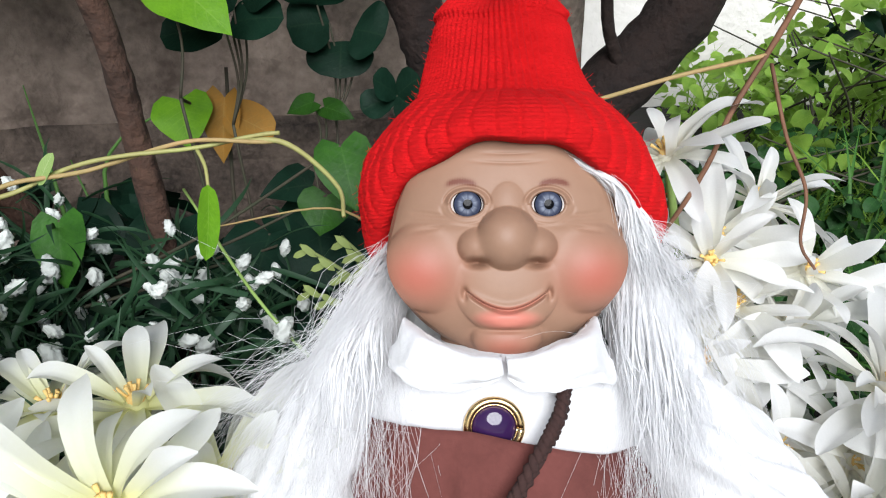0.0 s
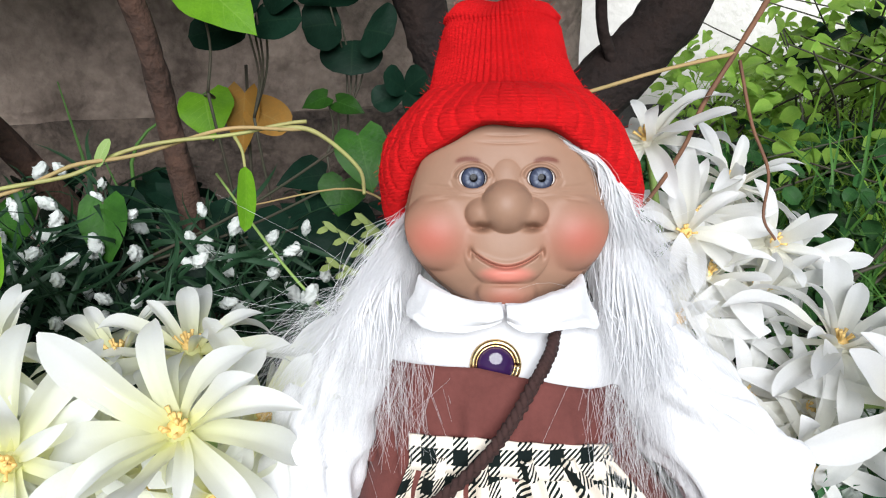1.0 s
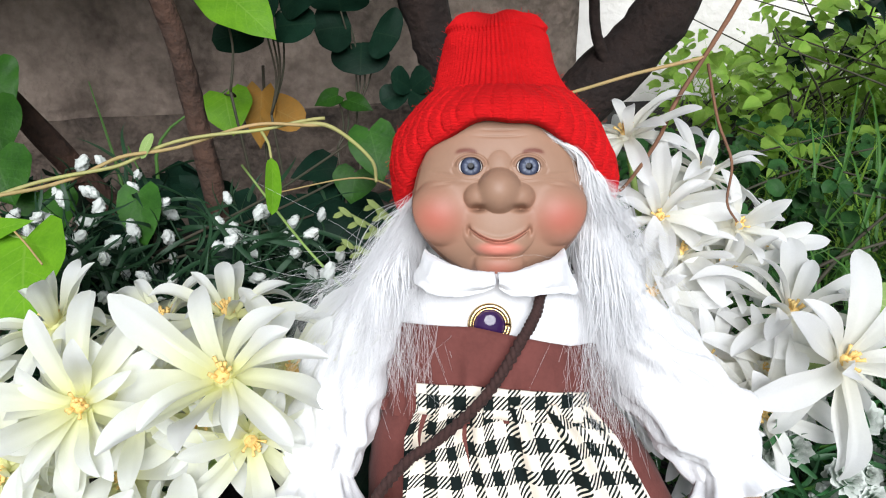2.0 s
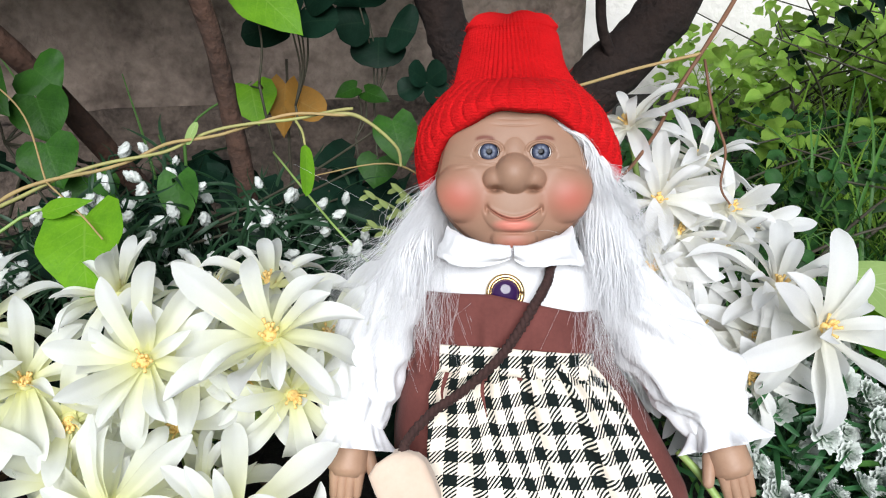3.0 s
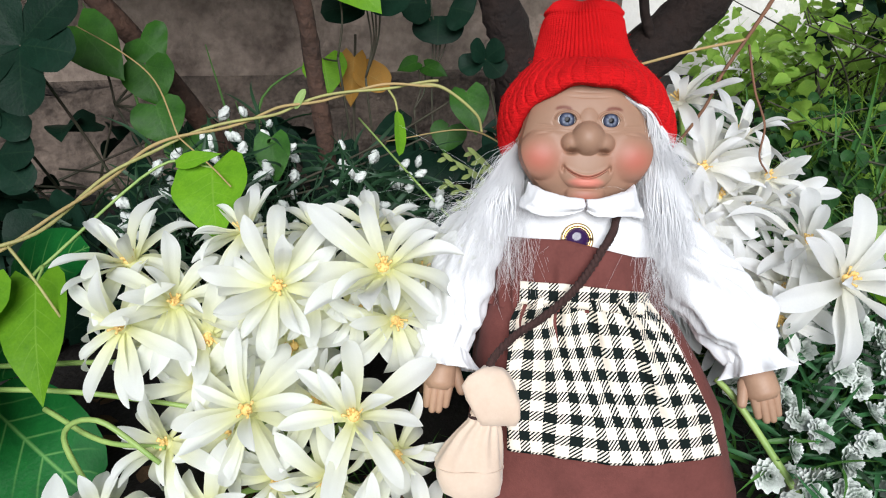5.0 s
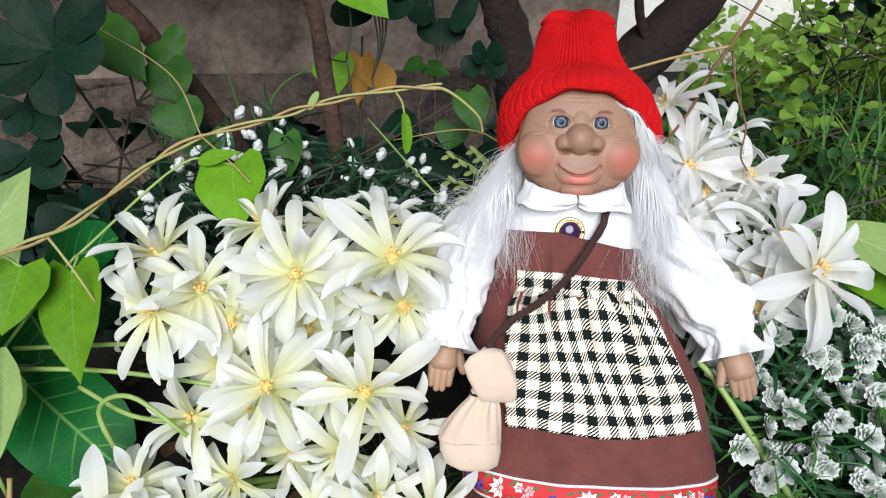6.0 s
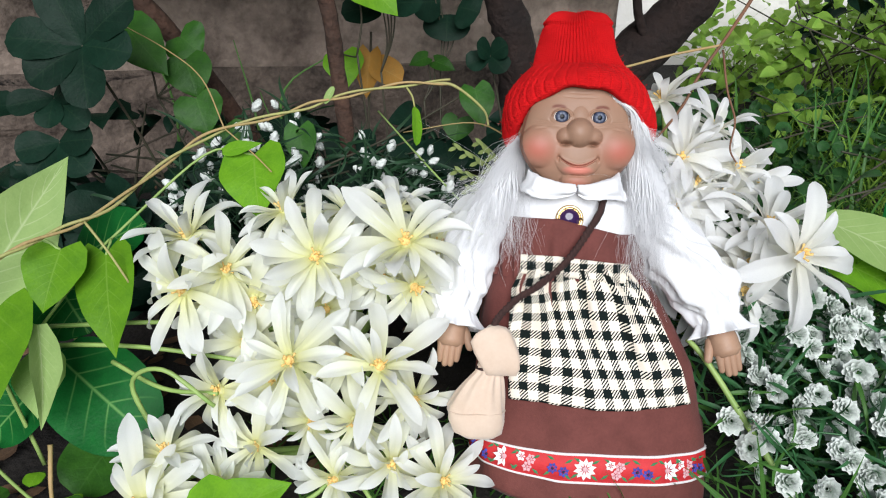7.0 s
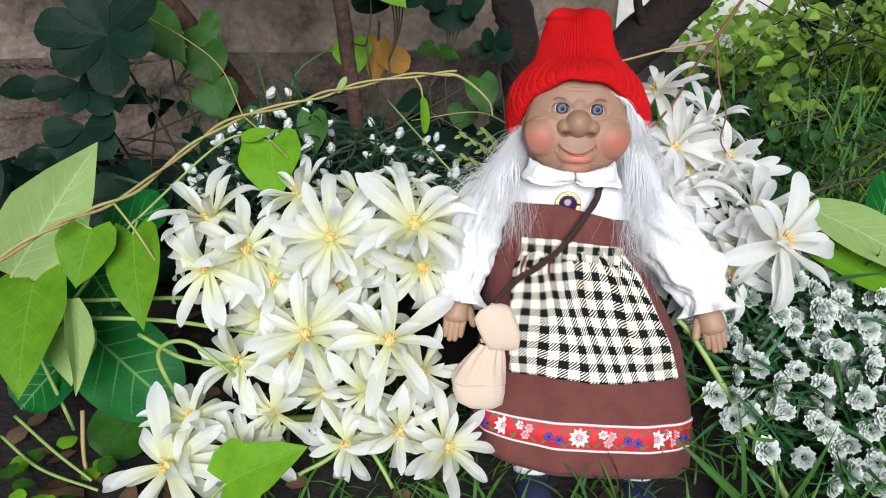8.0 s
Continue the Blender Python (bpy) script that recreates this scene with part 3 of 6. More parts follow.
def round_leaf_plant(label, root, top, tips, width, mat=M_LEAF_BLUE, shape="oval", r=0.0013):
    t = thing("leafy_plant", root, label, "plant", "round-leaved plants by the wall")
    fork = np.array(tips[0][0]) * 0.75 + np.array(root) * 0.25
    stem(t, [root, (fork + root) / 2 + (0.012, 0, 0), fork], r * 1.3, r, M_STEM_BROWN)
    for b, tip in tips:
        mid = (fork + b) / 2 + (0.006, 0.004, -0.004)
        stem(t, [fork, mid, b], r, r * 0.7, M_STEM_BROWN)
        leaf("leaf", t, b, tip, width, shape, mat, (0, -0.75, 0.6), 0.1, 0.4)
    return t


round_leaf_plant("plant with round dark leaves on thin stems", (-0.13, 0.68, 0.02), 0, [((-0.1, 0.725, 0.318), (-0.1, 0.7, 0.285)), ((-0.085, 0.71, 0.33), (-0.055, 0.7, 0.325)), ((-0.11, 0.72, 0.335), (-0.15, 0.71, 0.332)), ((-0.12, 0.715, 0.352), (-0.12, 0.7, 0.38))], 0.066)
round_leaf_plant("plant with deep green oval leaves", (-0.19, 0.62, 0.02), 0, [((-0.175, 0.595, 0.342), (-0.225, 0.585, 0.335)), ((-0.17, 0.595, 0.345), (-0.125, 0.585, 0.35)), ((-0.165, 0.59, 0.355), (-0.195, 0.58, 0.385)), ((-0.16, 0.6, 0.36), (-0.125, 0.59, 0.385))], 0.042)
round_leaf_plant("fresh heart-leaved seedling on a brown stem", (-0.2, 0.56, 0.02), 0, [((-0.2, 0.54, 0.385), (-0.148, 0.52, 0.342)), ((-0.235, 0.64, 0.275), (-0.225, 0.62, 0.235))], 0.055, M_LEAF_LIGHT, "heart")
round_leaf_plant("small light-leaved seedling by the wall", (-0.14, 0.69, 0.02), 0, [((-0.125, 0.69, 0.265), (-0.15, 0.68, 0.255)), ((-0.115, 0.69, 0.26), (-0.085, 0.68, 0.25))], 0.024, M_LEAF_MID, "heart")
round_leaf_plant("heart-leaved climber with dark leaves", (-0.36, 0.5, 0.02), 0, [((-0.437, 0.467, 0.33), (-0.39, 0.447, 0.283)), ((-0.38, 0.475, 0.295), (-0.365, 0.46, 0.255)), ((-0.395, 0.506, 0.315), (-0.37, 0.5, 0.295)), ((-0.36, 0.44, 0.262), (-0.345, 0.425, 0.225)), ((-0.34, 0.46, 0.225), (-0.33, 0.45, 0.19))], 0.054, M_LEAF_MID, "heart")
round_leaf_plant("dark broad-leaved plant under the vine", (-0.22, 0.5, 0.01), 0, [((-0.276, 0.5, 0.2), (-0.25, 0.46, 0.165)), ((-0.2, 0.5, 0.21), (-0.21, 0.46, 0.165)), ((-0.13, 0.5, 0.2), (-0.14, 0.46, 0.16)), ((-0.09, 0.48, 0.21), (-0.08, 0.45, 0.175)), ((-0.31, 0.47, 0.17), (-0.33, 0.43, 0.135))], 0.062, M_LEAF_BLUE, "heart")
round_leaf_plant("mid-green heart leaves behind the small blooms", (-0.25, 0.45, 0.01), 0, [((-0.247, 0.43, 0.236), (-0.24, 0.41, 0.195)), ((-0.06, 0.41, 0.29), (-0.05, 0.39, 0.255)), ((-0.075, 0.44, 0.25), (-0.08, 0.43, 0.225))], 0.036, M_LEAF_MID, "heart")

wilted = thing("wilted_leaf", (-0.2, 0.66, 0.03), "withered orange leaf hanging on a brown stem", "leaf")
stem(wilted, [(-0.2, 0.66, 0.03), (-0.205, 0.665, 0.17), (-0.2, 0.67, 0.3)], 0.0022, 0.0016, M_STEM_BROWN)
leaf("leaf", wilted, (-0.2, 0.655, 0.275), (-0.205, 0.645, 0.215), 0.036, "heart", M_LEAF_ORANGE, fold=0.4)
leaf("leaf", wilted, (-0.2, 0.655, 0.262), (-0.155, 0.645, 0.242), 0.038, "oval", M_LEAF_ORANGE, fold=0.3)

# tall single grass stalks by the wall
stalks = thing("grass_stalks", (-0.34, 0.6, 0.0), "arching green grass blades against the wall", "grass")
for b, q, t in [((-0.33, 0.6, 0.0), (-0.35, 0.62, 0.18), (-0.385, 0.66, 0.285)), ((-0.34, 0.62, 0.0), (-0.33, 0.64, 0.14), (-0.355, 0.66, 0.215)), ((-0.29, 0.65, 0.02), (-0.33, 0.67, 0.2), (-0.25, 0.7, 0.27)), ((-0.48, 0.62, 0.02), (-0.47, 0.64, 0.2), (-0.53, 0.66, 0.33))]:
    stem(stalks, [b, q, t], 0.0035, 0.0006, M_GRASS, "blade")


# ---- the doll, in its own frame: x right, y away, z up along the leaning back ----
LEANING = Matrix.Rotation(radians(-20), 4, "X")
DOLL_AT = Matrix.Translation((0.045, 0.173, 0.0)) @ LEANING
BASE = np.array([0.045, 0.163, 0.0591])      # this point of the plan below is the doll's origin


def bump2(x, z, cx, cz, sx, sz):
    return np.exp(-((x - cx) / sx) ** 2 - ((z - cz) / sz) ** 2)


def cap(X, Z, x0, z0, a, b, c, d):
    """The height of a rounded pad: c at its rim, c + d at its middle, falling away outside."""
    q = ((X - x0) / a) ** 2 + ((Z - z0) / b) ** 2
    return c + d * np.sqrt(np.clip(1 - q, 0, 1)) - 0.02 * np.clip(np.sqrt(q) - 1, 0, 3)


def face_height(X, Z):
    """How far the moulded face stands out at X from its middle and at the height Z: soft pads that meet in creases."""
    A = np.abs(X)
    r2 = (X / 0.0465) ** 2 + np.where(Z > 0.357, (Z - 0.357) / 0.056, (Z - 0.357) / 0.0425) ** 2
    base = 0.025 * np.clip(1 - r2, 0, 1) ** 0.42
    pads = [base,
            cap(A, Z, 0.0292, 0.3505, 0.0176, 0.0180, 0.0115, 0.0138),
            cap(X, Z, 0.0, 0.3430, 0.0195, 0.0180, 0.0180, 0.0080),
            cap(X, Z, 0.0, 0.3235, 0.0135, 0.0085, 0.0165, 0.0075),
            cap(X, Z, 0.0, 0.3680, 0.0080, 0.0140, 0.0200, 0.0058),
            cap(X, Z, 0.0, 0.3612, 0.0116, 0.0118, 0.0220, 0.0135),
            cap(A, Z, 0.0100, 0.3582, 0.0084, 0.0074, 0.0208, 0.0092)]
    k = 1 / 0.0013
    H = np.log(sum(np.exp(k * (p - base)) for p in pads)) / k + base - 0.0009
    # nostrils, fold above the muzzle
    H = H - 0.0075 * bump2(A, Z, 0.0110, 0.3522, 0.0032, 0.0015)
    # mouth: parting line that lifts to the corners, lower lip, dimples
    part = 0.3346 + 0.0064 * (A / 0.0147) ** 1.9
    inside = 1 / (1 + np.exp((A - 0.0146) / 0.0006))
    H = H + 0.0030 * np.exp(-(((Z - 0.3312) / 0.0034) ** 2 + (X / 0.0098) ** 2) ** 1.6)
    H = H + 0.0010 * np.exp(-((Z - part - 0.0017) / 0.0013) ** 2) * np.exp(-(A / 0.012) ** 4)
    H = H - 0.0032 * np.exp(-((Z - part) / 0.00075) ** 2) * inside
    H = H - 0.0028 * np.exp(-((A - 0.0158) / 0.0011) ** 2 - ((Z - 0.3408) / 0.0024) ** 2)
    H = H - 0.0016 * bump2(X, Z, 0.0, 0.3272, 0.0085, 0.0010)
    # lids: opening, rim, crease over it, bag below it
    dx, dz = A - 0.0149, Z - 0.3737
    rE = np.hypot(dx / 0.0057, dz / np.where(dz > 0, 0.0043, 0.0041))
    H = H + 0.0008 * np.exp(-((rE - 1.2) / 0.16) ** 2) * np.where(dz > 0, 1.5, 0.6)
    H = H - 0.0008 * np.exp(-((rE - 1.55) / 0.09) ** 2) * np.clip(dz / 0.002, 0, 1)
    H = H - 0.0004 * np.exp(-((rE - 1.75) / 0.12) ** 2) * np.clip(-dz / 0.002, 0, 1)
    H = H + 0.0009 * bump2(A, Z, 0.0185, 0.3668, 0.0110, 0.0022)
    # lines at the outer corners
    for z0, slope, w in ((0.3700, 0.10, 0.0065), (0.3672, -0.02, 0.0075), (0.3648, -0.16, 0.0060)):
        H = H - 0.0008 * np.exp(-((Z - z0 - slope * (A - 0.028)) / 0.0006) ** 2) * np.exp(-((A - 0.0300) / w) ** 4)
    # brow wrinkles
    for z0, w in ((0.3890, 0.0125), (0.3925, 0.009)):
        H = H - 0.0005 * np.exp(-((Z - z0 - 5.0 * X * X) / 0.0006) ** 2) * np.exp(-(A / w) ** 4)
    return H, rE


FACE_X, FACE_Y = 0.0228, 0.150


def head_points():
    """The head: a polar net over its front with the face moulded in, closed behind by half an ellipsoid."""
    nr, na = 190, 320
    ang = np.linspace(0, 2 * np.pi, na, endpoint=False)
    rad = np.linspace(0.00002, 1.0, nr) ** 0.8
    rad = np.concatenate([rad[rad < 0.985], [0.985, 0.9925, 0.997, 0.9995]])
    X = 0.0465 * rad[:, None] * np.cos(ang)[None]
    Z = 0.357 + rad[:, None] * np.where(np.sin(ang) > 0, 0.056, 0.0425)[None] * np.sin(ang)[None]
    H, rE = face_height(X, Z)
    rim = np.clip((1 - rad) / 0.05, 0, 1)[:, None]
    side = 1 + 0.03 * bump2(np.abs(X), Z, 0.044, 0.350, 0.014, 0.014)
    y = FACE_Y - H * (0.25 + 0.75 * rim) + 0.0090 / (1 + np.exp((rE - 1.0) / 0.035))
    front = np.stack([X * side + FACE_X + 0.09 * (y - 0.118), y, Z], -1)
    back = []
    for th in np.linspace(0.12, 1.5, 9):
        q = front[-1].copy()
        mid = np.array([FACE_X + 0.003, 0, 0.357])
        q[:, 0], q[:, 2] = mid[0] + (q[:, 0] - mid[0]) * np.cos(th), mid[2] + (q[:, 2] - mid[2]) * np.cos(th)
        q[:, 1] = q[:, 1] + 0.045 * np.sin(th)
        back.append(q)
    v = np.concatenate([front, np.array(back)])
    A = np.abs(X)
    blush = 0.85 * bump2(A, Z, 0.0320, 0.3475, 0.0125, 0.0105) + 0.6 * bump2(X, Z, 0.0, 0.3210, 0.0095, 0.0055)
    part = 0.3346 + 0.0064 * (A / 0.0147) ** 1.9
    lip = np.exp(-(((Z - 0.3316) / 0.0036) ** 2 + (X / 0.0115) ** 2) ** 2.5)
    lip = np.maximum(lip, 0.55 * np.exp(-((Z - part - 0.0006) / 0.0013) ** 4) * np.exp(-(A / 0.0132) ** 6))
    arch = 0.3822 - 36.0 * (A - 0.0175) ** 2
    brow = 2.2 * np.exp(-((Z - arch) / 0.0011) ** 2) * np.exp(-((A - 0.0172) / 0.0055) ** 6) * (0.75 + 0.25 * np.sin(A * 6500))
    brow = np.maximum(brow, 0.55 * np.exp(-((rE - 1.05) / 0.07) ** 2) * (Z > 0.3737))
    pad = np.zeros((len(back), na))
    return v, np.concatenate([blush, pad]), np.concatenate([lip, pad]), np.concatenate([brow, pad])


def ellipse(cx, cy, cz, rx, ry, n, power=2.4, ripple=None, face=0.0):
    """A flattened ring; ripple: what each of its points adds to the radius."""
    a = np.linspace(0, 2 * np.pi, n, endpoint=False)
    c, s = np.cos(a), np.sin(a)
    k = (np.abs(c) ** power + np.abs(s) ** power) ** (-1 / power)
    k = k * (1 + (ripple if ripple is not None else 0))
    return np.stack([cx + rx * k * c, cy + ry * k * s, np.full(n, cz)], -1)


def strand_set(g, rng, n, roots, mids, ends, spread, r, wave=0.002):
    """Hair from points of one line over another to a third; each strand is a thin tapered tube."""
    roots, mids, ends = (smooth_line(q, 12) for q in (roots, mids, ends))
    for _ in range(n):
        u = rng.uniform(0, 1)
        pick = [q[min(len(q) - 1, int(np.clip(u + rng.normal(0, 0.07), 0, 0.999) * len(q)))] for q in (roots, mids, ends)]
        b = pick[1] + rng.normal(0, spread * 0.5, 3) * (1, 0.6, 0.6)
        stray = 2.6 if rng.uniform() < 0.12 else 1.0
        c = pick[2] + rng.normal(0, spread * stray, 3) * (1, 0.5, 1)
        a = pick[0] + rng.normal(0, spread * 0.25, 3) * (1, 0.5, 1)
        p = smooth_line([a, (a + b) / 2 + rng.normal(0, wave, 3), b, (b + c) / 2 + rng.normal(0, wave * 1.6, 3), c], 3)
        g.add(*tube(p, r * rng.uniform(0.7, 1.2) * np.linspace(1, 0.45, len(p)), 3), M_HAIR)


def capsule(a, b, ra, rb, n=10):
    a, b = np.array(a), np.array(b)
    d = (b - a) / np.linalg.norm(b - a)
    pts, rr = [a - d * ra * 0.95, a - d * ra * 0.6, a, (a + b) / 2, b, b + d * rb * 0.6, b + d * rb * 0.95], [ra * 0.25, ra * 0.8, ra, (ra + rb) / 2, rb, rb * 0.8, rb * 0.25]
    return tube(pts, rr, n)


def sleeve(line, radii, seed, n=56):
    """A puffed cotton sleeve with gathers, and a frilled cuff at its end."""
    p = smooth_line(line, 12)
    r = np.interp(np.linspace(0, 1, len(p)), np.linspace(0, 1, len(radii)), radii)
    _, s, u = frames(p)
    a = np.linspace(0, 2 * np.pi, n, endpoint=False)
    t = np.linspace(0, 1, len(p))[:, None]
    fold = 0.075 * np.sin(7 * a[None] + 5 * t + seed) * (0.4 + t) + 0.085 * np.sin(12 * a[None] - 7 * t + 2 * seed) * t ** 2 + 0.06 * np.sin(3 * a[None] + 16 * t + seed)
    fold = fold - 0.24 * np.abs(np.sin(4 * a[None] + 9 * t + 1.3 * np.sin(3 * a[None] + 7 * t) + seed)) ** 6 * np.sin(np.pi * t) ** 0.5
    fold = fold + 0.075 * np.sin(26 * t + 2.0 * np.sin(2 * a[None] + seed)) * np.sin(np.pi * t)
    rr = r[:, None] * (1 + fold)
    v = p[:, None] + rr[..., None] * (np.cos(a)[None, :, None] * s[:, None] + np.sin(a)[None, :, None] * u[:, None])
    return rings(v)


def frill(line, r0, r1, waves, seed, n=120):
    p = smooth_line(line, 5)
    _, s, u = frames(p)
    a = np.linspace(0, 2 * np.pi, n, endpoint=False)
    t = np.linspace(0, 1, len(p))[:, None]
    rr = (r0 + (r1 - r0) * t) * (1 + 0.17 * t * np.sin(waves * a[None] + seed) + 0.07 * t * np.sin((waves * 2 + 1) * a[None]))
    v = p[:, None] + rr[..., None] * (np.cos(a)[None, :, None] * s[:, None] + np.sin(a)[None, :, None] * u[:, None])
    inner = v[::-1]
    c = p[::-1][:, None]
    inner = c + (inner - c) * 0.9
    return rings(np.concatenate([v, inner]), cap=False)


def skirt_ring(z, n, grow=0.0):
    """A ring of the skirt at the height z; its folds grow towards the hem."""
    cx = np.interp(z, [0.05, 0.11, 0.17, 0.23, 0.255], [0.052, 0.0505, 0.0435, 0.028, 0.024])
    rx = np.interp(z, [0.05, 0.11, 0.17, 0.205, 0.23, 0.255], [0.1025, 0.1005, 0.0915, 0.082, 0.0725, 0.058]) + grow
    ry = np.interp(z, [0.05, 0.11, 0.17, 0.23, 0.255], [0.05, 0.049, 0.047, 0.042, 0.036]) + grow
    a = np.linspace(0, 2 * np.pi, n, endpoint=False)
    amp = np.interp(z, [0.05, 0.25], [0.03, 0.006])
    rip = amp * (np.sin(9 * a + 6 * z * 10) + 0.7 * np.sin(17 * a + 1.3)) * (0.35 + 0.65 * (np.sin(a) > -0.2))
    ring = ellipse(cx, 0.12 + ry - grow, z, rx, ry, n, 2.5, rip)
    ring[:, 2] += 0.012 * np.clip((0.02 - ring[:, 0]) / 0.07, 0, 1) * np.clip((0.11 - z) / 0.06, 0, 1)
    return ring


def front_point(x, z, out=0.0):
    """The place of the skirt's or bib's front at x, z, a little proud of it."""
    ring = skirt_ring(min(max(z, 0.05), 0.255), 256)
    f = ring[ring[:, 1] < ring[:, 1].mean()]
    f = f[np.argsort(f[:, 0])]
    return np.array([x, np.interp(x, f[:, 0], f[:, 1]) - out, z])


def cloth_panel(xl, xr, zs, out, wave, mat, g, nx=60, uvs=0.0):
    """A sheet over the front of the skirt, from edge to edge at each height, with gathers and real thickness."""
    rows, uv = [], []
    for k, z in enumerate(zs):
        xs = np.linspace(xl(z), xr(z), nx)
        s = np.linspace(0, 1, nx)
        h = (z - zs[0]) / (zs[-1] - zs[0])
        ring = skirt_ring(min(max(z, 0.05), 0.255), 256)
        f = ring[ring[:, 1] < ring[:, 1].mean()]
        f = f[np.argsort(f[:, 0])]
        y = np.interp(xs, f[:, 0], f[:, 1]) - out
        y = y - wave(s, h)
        zz = z + 0.002 * np.sin(s * 7 + 1) * (1 - h)
        rows.append(np.stack([xs, y, zz * np.ones(nx)], -1))
        uv.append(np.stack([(s - 0.5) * 0.141 + 0.003 * np.sin(9 * s + 5 * h), z * np.ones(nx) + 0.006 * np.sin(5 * s + 2) * h + uvs], -1))
    r = np.array(rows)
    back = r + (0, 0.0014, 0)
    nz = len(zs)
    v = np.concatenate([r.reshape(-1, 3), back.reshape(-1, 3)])
    q = quads(nz, nx)
    o = nz * nx
    edge = [i for i in range(nx)] + [k * nx + nx - 1 for k in range(1, nz)] + [(nz - 1) * nx + i for i in range(nx - 2, -1, -1)] + [k * nx for k in range(nz - 2, 0, -1)]
    rim = [(edge[i], edge[i] + o, edge[(i + 1) % len(edge)] + o, edge[(i + 1) % len(edge)]) for i in range(len(edge))]
    g.add(v, q + [tuple(i + o for i in f[::-1]) for f in q] + rim, mat, uv=np.concatenate([np.concatenate(uv)] * 2))


def collar_flap(g, sgn):
    """One rounded lobe of the plush collar, folded down from the neck."""
    nu, nv = 30, 16
    rows = []
    for i in range(nu):
        t = i / (nu - 1)
        # along the neck from the throat outwards
        a = t * 1.28
        base = np.array([0.0215 + sgn * (0.0006 + 0.037 * np.sin(a)), 0.1500 - 0.034 * np.cos(a), 0.3175 + 0.012 * t])
        drop = np.interp(t, [0, 0.1, 0.3, 0.6, 0.85, 0.95, 1], [0.005, 0.0095, 0.0135, 0.0185, 0.0195, 0.0185, 0.014]) * (1.08 if sgn > 0 else 1.0)
        drop *= 1 + 0.08 * np.sin(7 * t + sgn)
        outw = np.array([sgn * np.sin(a) * 0.35 + sgn * 0.12, -np.cos(a) * 0.45 - 0.15, -1.0])
        outw /= np.linalg.norm(outw)
        for j in range(nv):
            s = j / (nv - 1)
            roll = 0.0060 * np.sin(np.pi * min(s * 1.25, 1.0)) ** 0.8
            fold = 0.0016 * np.sin(8 * t + 4 * s + sgn) + 0.0022 * np.exp(-((t - 0.62 - 0.2 * s) / 0.07) ** 2)
            rows.append(base + outw * drop * s + np.array([0, -roll - 0.002 * s - fold, 0.0035 * np.sin(np.pi * min(1, s * 2.2))]))
    r = np.array(rows).reshape(nu, nv, 3)
    back = r + (0, 0.0066, -0.0004)
    v = np.concatenate([r.reshape(-1, 3), back.reshape(-1, 3)])
    q, o = quads(nu, nv), nu * nv
    edge = [i for i in range(nv)] + [k * nv + nv - 1 for k in range(1, nu)] + [(nu - 1) * nv + i for i in range(nv - 2, -1, -1)] + [k * nv for k in range(nu - 2, 0, -1)]
    rim = [(edge[i], edge[i] + o, edge[(i + 1) % len(edge)] + o, edge[(i + 1) % len(edge)]) for i in range(len(edge))]
    g.add(wobble(wobble(v, 60, 0.0014, 9), 190, 0.0007, 4), q + [tuple(i + o for i in f[::-1]) for f in q] + rim, M_BLOUSE)


def daisy(g, c, r, n, mat, mid, seed=0):
    """An embroidered blossom on the ribbon: short thick stitches round a knot."""
    for k in range(n):
        a = 2 * np.pi * k / n + seed
        d = np.array([np.cos(a), 0, np.sin(a)])
        e = np.array([-np.sin(a), 0, np.cos(a)])
        w = r * 2.1 / n
        p = np.array([c + d * r * 0.2, c + d * r * 0.62 + e * w, c + d * r, c + d * r * 0.62 - e * w])
        up = np.array([0, -0.0007, 0])
        v = np.concatenate([p + up * 0.3, [c + d * r * 0.6 + up]])
        g.add(v, [(0, 1, 4), (1, 2, 4), (2, 3, 4), (3, 0, 4)], mat)
    g.add(*ball(c - (0, 0.0006, 0), (r * 0.24, 0.0006, r * 0.24), 5, 8), mid)


